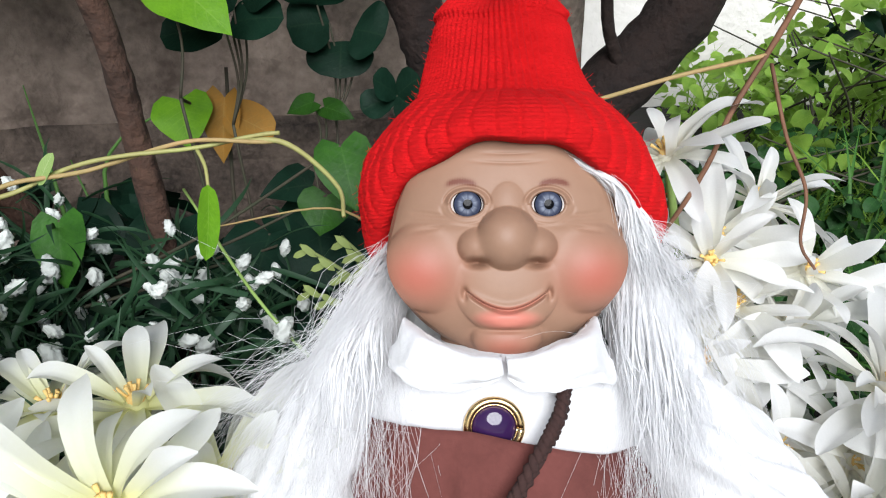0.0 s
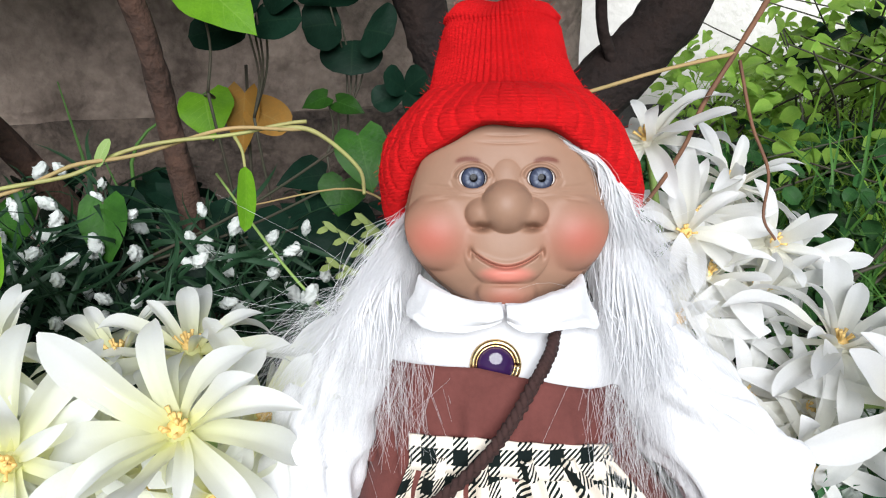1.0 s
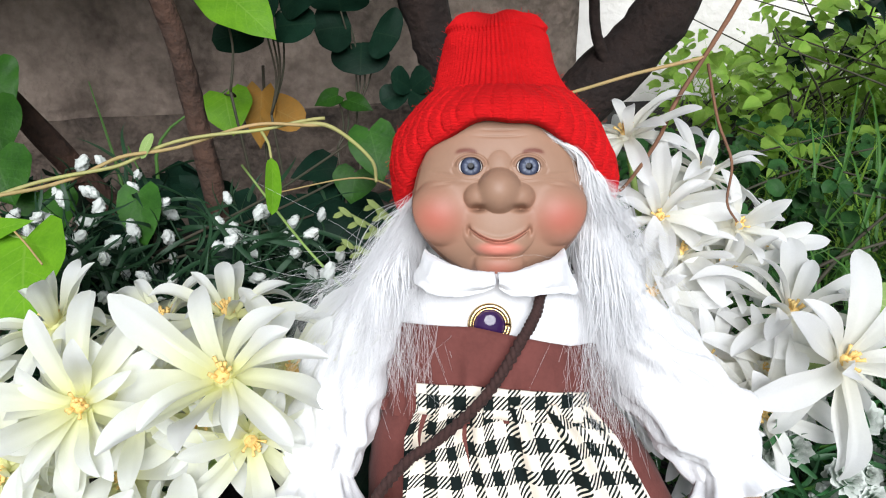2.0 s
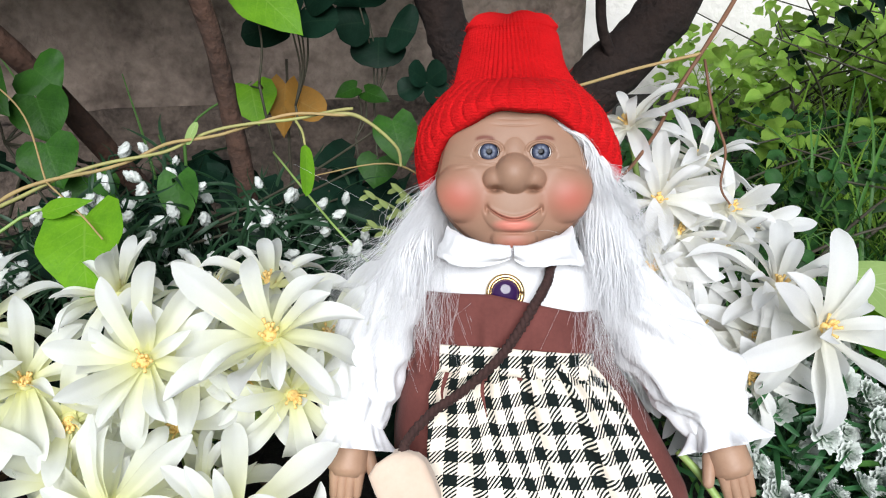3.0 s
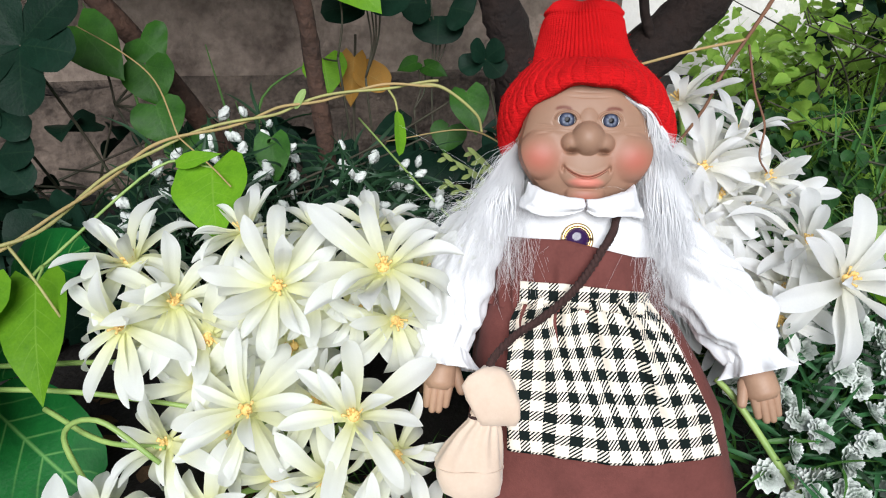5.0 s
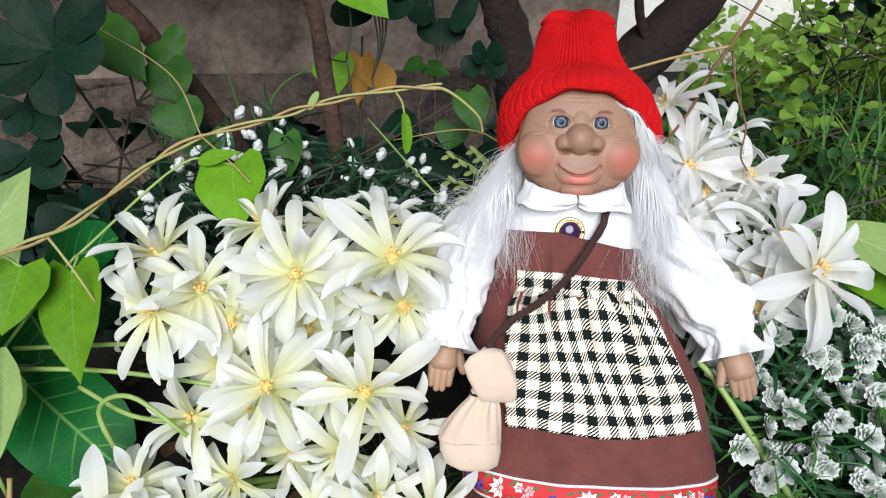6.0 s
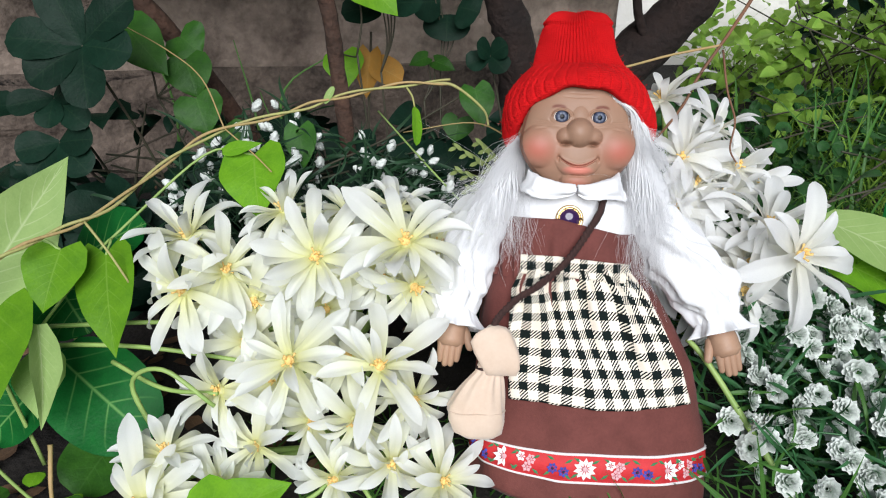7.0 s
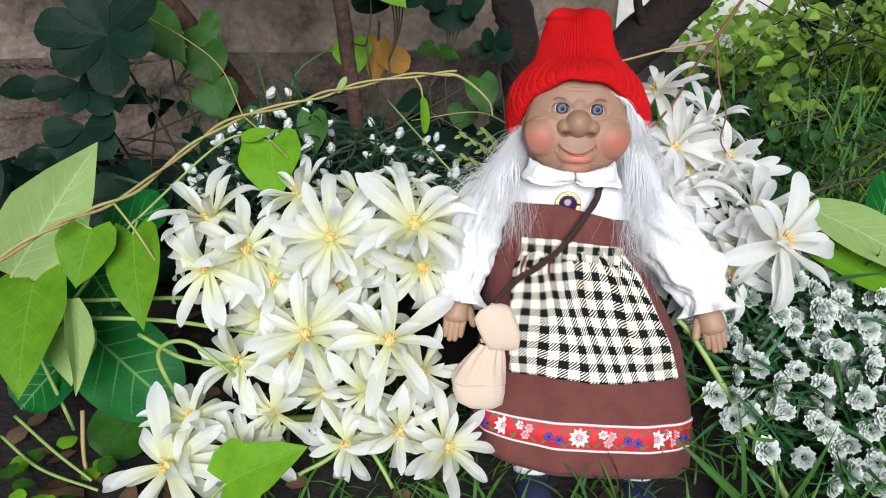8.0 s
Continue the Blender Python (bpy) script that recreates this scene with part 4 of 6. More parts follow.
def build_doll():
    g = Geo()
    # head
    v, blush, lip, brow = head_points()
    vv, ff = rings(v[:, ::-1], cap=False)
    g.add(vv, ff, M_SKIN, blush=blush[:, ::-1].ravel(), lip=lip[:, ::-1].ravel(), brow=brow[:, ::-1].ravel())
    for sgn in (-1, 1):
        lid = FACE_Y - float(face_height(np.array([0.0149 + 0.0062]), np.array([0.3737]))[0][0])
        c = np.array([FACE_X + 0.0009 + sgn * 0.0149, lid + 0.0082 - 0.0016, 0.3737])
        g.add(*ball(c, (0.0082, 0.0082, 0.0082), 24, 32), M_EYE)
        look_at = np.array([0.03, -1.0, 0.0])
        look_at /= np.linalg.norm(look_at)
        e1 = np.cross(look_at, [0, 0, 1.0])
        e1 /= np.linalg.norm(e1)
        e2 = np.cross(e1, look_at)
        n = 64
        a = np.linspace(0, 2 * np.pi, n, endpoint=False)
        for rad, out, mat in ((0.0053, 0.00003, M_PUPIL), (0.0049, 0.00008, M_IRIS), (0.0018, 0.00014, M_PUPIL)):
            rr, pale = [], []
            for f in np.linspace(0.02, 1, 14):
                q = rad * f
                rr.append(c + look_at * (np.sqrt(0.0082 ** 2 - q * q) + out) + q * (np.cos(a)[:, None] * e1 + np.sin(a)[:, None] * e2))
                pale.append(np.exp(-((f - 0.56) / 0.17) ** 2) * (0.62 + 0.38 * np.sin(17 * a + 3 * np.sin(5 * a))))
            g.add(*rings(np.array(rr), cap=False), mat, pale=np.concatenate(pale))
    for sgn in (-1, 1):      # ears under the hat
        g.add(*ball((0.026 + sgn * 0.0445, 0.166, 0.366), (0.005, 0.008, 0.012), 9, 12), M_SKIN)
    # hair at the nape
    g.add(*ball((0.026, 0.188, 0.338), (0.047, 0.022, 0.042), 20, 36), M_HAIR)
    # neck and chest
    g.add(*tube([(0.023, 0.163, 0.34), (0.022, 0.16, 0.29)], [0.022, 0.026], 24), M_SKIN)
    n = 96
    chest = np.array([ellipse(0.023, 0.158, z, rx, ry, n, 2.3, 0.012 * np.sin(8 * np.linspace(0, 6.283, n, endpoint=False) + z * 90)) for z, rx, ry in ((0.24, 0.058, 0.036), (0.265, 0.058, 0.037), (0.285, 0.057, 0.036), (0.3, 0.054, 0.034), (0.309, 0.045, 0.034), (0.316, 0.036, 0.033), (0.319, 0.028, 0.029))])
    g.add(*rings(chest), M_BLOUSE)
    for sgn in (-1, 1):
        collar_flap(g, sgn)
    # skirt: outside, hem turned in
    n = 220
    zs = np.linspace(0.25, 0.05, 44)
    outer = np.array([skirt_ring(z, n) for z in zs])
    inner = np.array([skirt_ring(z, n, -0.002) for z in (0.052, 0.08, 0.12)])
    g.add(*rings(np.concatenate([outer, inner])[:, ::-1], cap=False), M_BROWN)
    # bib, gathered at the waist, higher in the middle
    a = np.linspace(0, 2 * np.pi, n, endpoint=False)
    rows = []
    for k, t in enumerate(np.linspace(0, 1, 16)):
        z = 0.243 + 0.0495 * t
        rx, ry = 0.0600 + 0.0050 * np.sin(np.pi * t) - 0.004 * t, 0.0375 + 0.003 * np.sin(np.pi * t) + 0.003 * t
        rip = (0.07 * (1 - t) ** 2 + 0.006) * np.sin(21 * a + 2 * np.sin(3 * a)) + 0.02 * (1 - t) * np.sin(38 * a + 1) + 0.012 * np.sin(5 * a + 4 * t)
        r = ellipse(0.0225, 0.1585, z, rx, ry, n, 2.4, rip)
        r[:, 2] -= t * (0.011 * np.clip((r[:, 0] - 0.01) / 0.05, 0, 1) ** 1.0 + 0.03 * np.clip(np.abs(r[:, 0] - 0.0225) / 0.056 - 0.9, 0, 1) * 3 * 0.3)
        rows.append(r)
    rows += [rows[-1] * 1.0 + (0, 0.0016, -0.0004), rows[-4] + (0, 0.0022, 0)]
    rows[-2][:, 0] = 0.0225 + (rows[-2][:, 0] - 0.0225) * 0.985
    g.add(*rings(np.array(rows), cap=False), M_BROWN)
    # apron skirt and waistband
    xl = lambda z: np.interp(z, [0.14, 0.2, 0.235, 0.252], [-0.023, -0.026, -0.025, -0.018])
    xr = lambda z: np.interp(z, [0.14, 0.17, 0.2, 0.235, 0.252], [0.129, 0.119, 0.103, 0.084, 0.069])
    wave = lambda s, h: 0.0030 * (np.sin(s * 31 + 3 * h) + 0.6 * np.sin(s * 57 + 1)) * (0.25 + h) + 0.002 * np.exp(-((s - 0.72 - 0.1 * (1 - h)) / 0.05) ** 2) * np.sin(np.pi * h) * 2.2 + 0.0015
    cloth_panel(xl, xr, np.linspace(0.1405, 0.254, 40), 0.003, wave, M_GINGHAM, g)
    rows = []
    nx = 50
    for z in np.linspace(0.2475, 0.263, 6):
        xs = np.linspace(-0.019, 0.07, nx)
        y = 0.1585 - 0.0415 * (1 - (np.abs(xs - 0.0225) / 0.064) ** 2.4) ** (1 / 2.4) - 0.0028
        rows.append(np.stack([xs, y - 0.0006 * np.sin(xs * 500), z - 0.09 * np.clip(xs - 0.01, 0, 1) + 0 * xs], -1))
    r = np.array(rows)
    uv = np.stack([(r[..., 0]) * 1.1, r[..., 2] + 0.004], -1).reshape(-1, 2)
    v = np.concatenate([r.reshape(-1, 3), (r + (0, 0.0018, 0)).reshape(-1, 3)])
    q, o = quads(6, nx), 6 * nx
    edge = list(range(nx)) + [k * nx + nx - 1 for k in range(1, 6)] + [5 * nx + i for i in range(nx - 2, -1, -1)] + [k * nx for k in range(4, 0, -1)]
    rim = [(edge[i], edge[i] + o, edge[(i + 1) % len(edge)] + o, edge[(i + 1) % len(edge)]) for i in range(len(edge))]
    g.add(v, q + [tuple(i + o for i in f[::-1]) for f in q] + rim, M_GINGHAM, uv=np.concatenate([uv, uv]))
    # embroidered ribbon round the skirt, with white selvedges
    for z0, z1, out, mat in ((0.0755, 0.099, 0.0009, M_RED_BAND), (0.0745, 0.0765, 0.0016, M_WHITE_THREAD), (0.0982, 0.1002, 0.0016, M_WHITE_THREAD)):
        rr = [skirt_ring(z, n, 0.0002 if k in (0, 3) else out) for k, z in enumerate((z0, z0 + 0.0002, z1 - 0.0002, z1))]
        g.add(*rings(np.array(rr), cap=False), mat)
    motifs = [("blue", -0.043), ("white", -0.024), ("pink", -0.006), ("blue", 0.02), ("white", 0.042), ("pink", 0.067), ("navy", 0.09), ("white", 0.111), ("pink", 0.126), ("blue", 0.14)]
    for k, (kind, x) in enumerate(motifs):
        def at(dx, dz):
            xx = min(max(x + dx, -0.05), 0.142)
            return front_point(xx, 0.0872 + dz, 0.0012) + (0, 0, 0.006 * np.clip((0.02 - xx) / 0.07, 0, 1))
        if kind == "white":
            daisy(g, at(0, 0), 0.0097, 10, M_WHITE_THREAD, M_PINK_THREAD, k)
        elif kind == "pink":
            for dx, dz in ((-0.004, 0.004), (0.004, 0.003), (0.001, -0.004)):
                daisy(g, at(dx, dz), 0.0048, 6, M_WHITE_THREAD if dx < 0 else M_PINK_THREAD, M_PINK_THREAD, k)
        else:
            for dx, dz in ((-0.0045, -0.001), (0.0045, -0.003)):
                daisy(g, at(dx, dz), 0.005, 7, M_BLUE_THREAD, M_NAVY, k)
        for dx, dz, s in ((-0.0085, -0.006, 0.6), (0.0088, 0.0062, 0.5), (-0.006, 0.0075, -0.5), (0.008, -0.0072, -0.7)):
            c = at(dx, dz)
            d = np.array([np.cos(s), 0, np.sin(s)]) * 0.0042
            e = np.array([-np.sin(s), 0, np.cos(s)]) * 0.0012
            g.add([c - d, c + e, c + d, c - e, c - (0, 0.0006, 0)], [(0, 1, 4), (1, 2, 4), (2, 3, 4), (3, 0, 4)], M_GREEN_THREAD)
    # striped stockings and shoes under the hem
    for x in (0.005, 0.1):
        for z, m in ((0.066, M_WHITE_THREAD), (0.056, M_NAVY), (0.046, M_WHITE_THREAD), (0.036, M_NAVY)):
            g.add(*tube([(x, 0.15, z + 0.005), (x, 0.149, z), (x, 0.148, z - 0.005)], [0.0165, 0.0175, 0.0165], 24), m)
        g.add(*ball((x, 0.128, 0.031), (0.017, 0.034, 0.013), 10, 20), M_NAVY)
    # sleeves, cuffs
    left = [(-0.012, 0.162, 0.3), (-0.04, 0.156, 0.29), (-0.06, 0.148, 0.262), (-0.069, 0.141, 0.232), (-0.07, 0.135, 0.21)]
    right = [(0.058, 0.162, 0.3), (0.088, 0.156, 0.29), (0.114, 0.148, 0.264), (0.136, 0.141, 0.235), (0.146, 0.135, 0.214)]
    g.add(*sleeve(left, [0.016, 0.022, 0.025, 0.026, 0.0245, 0.016], 1.0), M_BLOUSE)
    g.add(*sleeve(right, [0.016, 0.022, 0.026, 0.027, 0.026, 0.017], 2.3), M_BLOUSE)
    g.add(*frill([(-0.07, 0.136, 0.215), (-0.0705, 0.133, 0.205), (-0.071, 0.131, 0.199)], 0.015, 0.0235, 8, 0.4), M_BLOUSE)
    g.add(*frill([(0.1455, 0.136, 0.219), (0.148, 0.133, 0.209), (0.1495, 0.131, 0.203)], 0.016, 0.025, 8, 1.7), M_BLOUSE)
    # palms, fingers, thumbs
    for wrist, way, sgn in (((-0.071, 0.133, 0.206), (-0.002, -0.006, -0.02), 1), ((0.147, 0.132, 0.207), (0.006, -0.006, -0.02), -1)):
        w, d = np.array(wrist), np.array(way)
        d = d / np.linalg.norm(d)
        acr = np.cross(d, [0, -1.0, 0])
        acr /= np.linalg.norm(acr)
        palm = w + d * 0.013
        g.add(*tube(smooth_line([w - d * 0.004, w + d * 0.006, w + d * 0.016, w + d * 0.023], 4), np.interp(np.linspace(0, 1, 13), [0, 0.4, 0.8, 1], [0.009, 0.0118, 0.0122, 0.0085]), 16), M_HAND)
        for k in range(4):
            o = (k - 1.5) * 0.0045
            a = palm + acr * o + d * 0.006
            curl = np.array([0, -0.0025, 0])
            long = (0.015, 0.019, 0.0195, 0.0165)[k] if sgn > 0 else (0.0165, 0.0195, 0.019, 0.015)[k]
            g.add(*capsule(a + curl, a + d * long + curl * 0.1 + (0, 0.004, 0), 0.0039, 0.0027), M_HAND)
        th = palm + acr * (0.0105 * sgn * (1 if acr[0] > 0 else -1))
        g.add(*capsule(th - d * 0.004, th + acr * (0.006 * sgn * (1 if acr[0] > 0 else -1)) + d * 0.008 + (0, -0.003, 0), 0.0042, 0.0034), M_HAND)
    # brooch: faceted gold rim and a domed stone
    c = np.array([0.0185, 0.1232, 0.2928])
    a = np.linspace(0, 2 * np.pi, 41)
    ring = np.stack([c[0] + 0.0098 * np.cos(a), c[1] - 0.001 + 0 * a, c[2] + 0.0098 * np.sin(a)], -1)
    g.add(*tube(ring, 0.0015, 8), M_GOLD)
    g.add(*tube(c + (ring - c) * 0.85 - (0, 0.0002, 0), 0.0005, 8), M_GOLD)
    g.add(*ball(c, (0.0082, 0.0034, 0.0082), 16, 28), M_PURPLE)
    # hair: masses under, strands over
    rng = np.random.RandomState(5)
    for roots, mids, ends, count in (
            ([(-0.02, 0.168, 0.362), (-0.017, 0.172, 0.35), (-0.022, 0.185, 0.352)], [(-0.050, 0.15, 0.315), (-0.04, 0.138, 0.316), (-0.024, 0.138, 0.322)], [(-0.070, 0.135, 0.276), (-0.058, 0.119, 0.268), (-0.038, 0.114, 0.266), (-0.022, 0.113, 0.276)], 60),
            ([(0.073, 0.155, 0.372), (0.08, 0.157, 0.362), (0.084, 0.168, 0.36)], [(0.07, 0.14, 0.322), (0.084, 0.136, 0.318), (0.097, 0.145, 0.318)], [(0.069, 0.114, 0.275), (0.08, 0.112, 0.258), (0.091, 0.116, 0.262), (0.103, 0.128, 0.285)], 60),
            ([(0.038, 0.1375, 0.400), (0.047, 0.141, 0.398), (0.056, 0.146, 0.393)], [(0.065, 0.135, 0.381), (0.072, 0.141, 0.374), (0.079, 0.148, 0.366)], [(0.076, 0.147, 0.34), (0.084, 0.148, 0.337), (0.09, 0.152, 0.342)], 110)):
        lines = [smooth_line(q, 20) for q in (roots, mids, ends)]
        for k in range(count):      # flat locks laid side by side
            w = (k + rng.uniform(0, 1)) / count
            p = [q[int(w * (len(q) - 1))] + rng.normal(0, 0.0012, 3) for q in lines]
            p[2] = p[1] + (p[2] - p[1]) * rng.uniform(0.4, 0.9)
            line = smooth_line([p[0], (p[0] + p[1]) / 2 + rng.normal(0, 0.0008, 3), p[1], (p[1] + p[2]) / 2 + rng.normal(0, 0.0015, 3), p[2] + rng.normal(0, 0.004, 3) * (1, 0.4, 1)], 4)
            g.add(*tube(line, np.interp(np.linspace(0, 1, len(line)), [0, 0.3, 0.6, 1], [0.0006, 0.0008, 0.0005, 0.00006]), 5), M_HAIR)
    for line, rad in (([(-0.016, 0.175, 0.366), (-0.022, 0.17, 0.345), (-0.034, 0.158, 0.318), (-0.042, 0.149, 0.292), (-0.048, 0.146, 0.272)], [0.006, 0.009, 0.016, 0.019, 0.006]), ([(0.047, 0.146, 0.396), (0.064, 0.147, 0.382), (0.075, 0.155, 0.358), (0.081, 0.157, 0.33), (0.088, 0.151, 0.305), (0.09, 0.147, 0.284)], [0.003, 0.005, 0.008, 0.016, 0.018, 0.005])):
        p = smooth_line(line, 6)
        v, f = tube(p, np.interp(np.linspace(0, 1, len(p)), np.linspace(0, 1, len(rad)), rad), 60, 0.03, 8)
        g.add(wobble(v, 70, 0.002, 6), f, M_HAIR)
    strand_set(g, rng, 480, [(-0.022, 0.168, 0.36), (-0.018, 0.165, 0.35), (-0.022, 0.18, 0.355)], [(-0.050, 0.15, 0.315), (-0.04, 0.14, 0.316), (-0.022, 0.14, 0.325)], [(-0.076, 0.135, 0.272), (-0.06, 0.116, 0.262), (-0.036, 0.112, 0.262), (-0.017, 0.111, 0.27)], 0.009, 0.00010, 0.0045)
    strand_set(g, rng, 150, [(-0.02, 0.155, 0.36), (-0.025, 0.165, 0.34)], [(-0.04, 0.14, 0.328), (-0.047, 0.145, 0.312)], [(-0.074, 0.14, 0.305), (-0.084, 0.135, 0.285), (-0.078, 0.13, 0.265)], 0.01, 0.0001, 0.004)
    strand_set(g, rng, 160, [(0.034, 0.136, 0.401), (0.046, 0.140, 0.398), (0.058, 0.146, 0.392)], [(0.064, 0.134, 0.381), (0.072, 0.14, 0.373), (0.079, 0.146, 0.364)], [(0.075, 0.145, 0.338), (0.084, 0.146, 0.335), (0.092, 0.15, 0.34)], 0.003, 0.00011, 0.001)
    strand_set(g, rng, 430, [(0.073, 0.155, 0.37), (0.08, 0.155, 0.362), (0.085, 0.165, 0.36)], [(0.069, 0.14, 0.322), (0.084, 0.136, 0.318), (0.098, 0.145, 0.318)], [(0.066, 0.112, 0.268), (0.08, 0.11, 0.245), (0.093, 0.114, 0.255), (0.106, 0.128, 0.28)], 0.009, 0.00010, 0.0045)
    strand_set(g, rng, 130, [(0.078, 0.148, 0.37), (0.082, 0.155, 0.355)], [(0.092, 0.142, 0.345), (0.098, 0.15, 0.34)], [(0.108, 0.14, 0.335), (0.112, 0.14, 0.31), (0.12, 0.135, 0.29)], 0.007, 0.0001, 0.004)
    g.v = [q - BASE for q in g.v]
    tagged(put("doll", g, at=DOLL_AT), "gnome grandmother doll with white hair, checked apron and brown skirt", "doll")


build_doll()


def build_hat():
    """A ribbed knit cap with a turned-up cuff; its rings tip back from the brow."""
    m, n, cut = 150, 600, 82
    a = np.linspace(0, 2 * np.pi, n, endpoint=False)
    c, s = np.cos(a), np.sin(a)
    low = 0.3485 + 0.0505 * np.clip(s, 0, 1) ** 1.15 + 0.014 * np.clip(s, -1, 0) + 0.0022 * np.sin(2 * a + 2.4) + 0.0010 * np.sin(11 * a)
    rr, uv = [], []
    for i in range(m):
        if i <= cut:      # the turned-up cuff, which swells over the brow and draws in to the crown
            u = (i / cut) ** 1.15
            rx, ry = (np.interp(u, [0, 0.03, 0.09, 0.2, 0.36, 0.6, 0.77, 0.9, 1.0], q) for q in ([0.0570, 0.0605, 0.0632, 0.0655, 0.0660, 0.0612, 0.0535, 0.0470, 0.0410], [0.0495, 0.0508, 0.0514, 0.0516, 0.0513, 0.0500, 0.0476, 0.0445, 0.0402]))
            z = low + (0.4185 - low) * u
            cx, cy = 0.0288 - 0.001 * u, 0.172 + 0.008 * u
            groove = -0.0019 * min(1, 0.25 + u * 6) * np.exp(-(np.sin(22 * a + 0.25 * np.sin(3 * a)) / 0.36) ** 2)
            lump = 0.0014 * np.sin(3 * a + 5 * u + 1) + 0.0006 * np.sin(8 * a - 6 * u)
            wide = groove + lump
        else:             # the crown, finely ribbed, with its seam folded at the top
            u = (i - cut) / (m - 1 - cut)
            z = np.interp(u, [0, 0.1, 0.25, 0.45, 0.6, 0.7, 0.78, 0.86, 0.93, 0.98, 1], [0.4175, 0.4205, 0.4275, 0.4385, 0.4480, 0.4545, 0.4595, 0.4637, 0.4662, 0.4672, 0.4672])
            rx = np.interp(u, [0, 0.1, 0.25, 0.45, 0.6, 0.7, 0.78, 0.86, 0.93, 0.98, 1], [0.0402, 0.0382, 0.0355, 0.0322, 0.0302, 0.0288, 0.0265, 0.0222, 0.0160, 0.0070, 0.0004])
            ry = rx * np.interp(u, [0, 0.3, 1], [0.94, 0.9, 0.85])
            cx, cy = 0.0278 - 0.0022 * u, 0.180 + 0.008 * u
            fade = np.clip((0.93 - u) / 0.06, 0, 1)
            rib = 0.0011 * np.cos(76 * a + 0.8 * np.sin(6 * u)) * (0.2 + 0.8 * fade)
            lump = 0.0012 * np.sin(3 * a + 4 * u + 2) + 0.0008 * np.sin(5 * a - 7 * u)
            fold = 0.0012 * np.exp(-((u - 0.74) / 0.02) ** 2) - 0.0012 * np.exp(-((u - 0.69) / 0.02) ** 2)
            wide = rib + 0.00014 * np.sin(u * 210 + np.pi * np.round(a * 76 / np.pi)) + lump + fold
            z = z + 0.0018 * np.sin(2 * a + 1) * u * np.clip((1 - u) / 0.1, 0, 1) + np.clip((u - 0.6) / 0.2, 0, 1) * np.clip((1 - u) / 0.1, 0, 1) * 0.0014 * np.cos(5 * a)
        r = 1 + wide / max(rx, 0.012)
        rr.append(np.stack([cx + rx * c * r, cy - ry * s * r, z + 0 * a], -1))
        uv.append(np.stack([a / (2 * np.pi) * 6, (z + 0 * a) * 5.4], -1))
    rr = np.array(rr)
    inner = rr[0] * 1.0
    cen = inner.mean(0)
    ins = np.array([cen + (inner - cen) * 0.93 + (0, 0.002, 0.002), cen + (inner - cen) * 0.9 + (0, 0.006, 0.02)])
    t = new("knitted_hat")
    t.matrix_basis = DOLL_AT
    tagged(t, "bright red rib-knit wool cap with turned-up cuff", "hat")
    v, f = rings(np.concatenate([ins[::-1], rr[:cut + 1]]), cap=False)
    f = [q[::-1] for q in f]
    put("cuff", Geo().add(v - BASE, f, M_KNIT, uv=np.concatenate([uv[0], uv[0]] + uv[:cut + 1])), t)
    v, f = rings(rr[cut:], cap=False)
    f = [q[::-1] for q in f]
    put("crown", Geo().add(v - BASE, f, M_KNIT, uv=np.concatenate(uv[cut:])), t)
    g = Geo()
    rng = np.random.RandomState(6)
    for _ in range(1300):      # wool fuzz
        i, j = rng.randint(2, m), rng.randint(n)
        p = rr[i, j]
        nrm = p - np.array([0.0275, 0.185, 0.4])
        nrm = nrm / np.linalg.norm(nrm) + rng.normal(0, 0.6, 3)
        q = np.array([p - nrm * 0.0004, p + nrm * 0.0009, p + nrm * 0.0016 + rng.normal(0, 0.0006, 3)])
        g.add(*tube(q - BASE, [0.00009, 0.00008, 0.00004], 3), M_KNIT)
    put("wool_fuzz", g, t)["kind"] = "stuff"


build_hat()


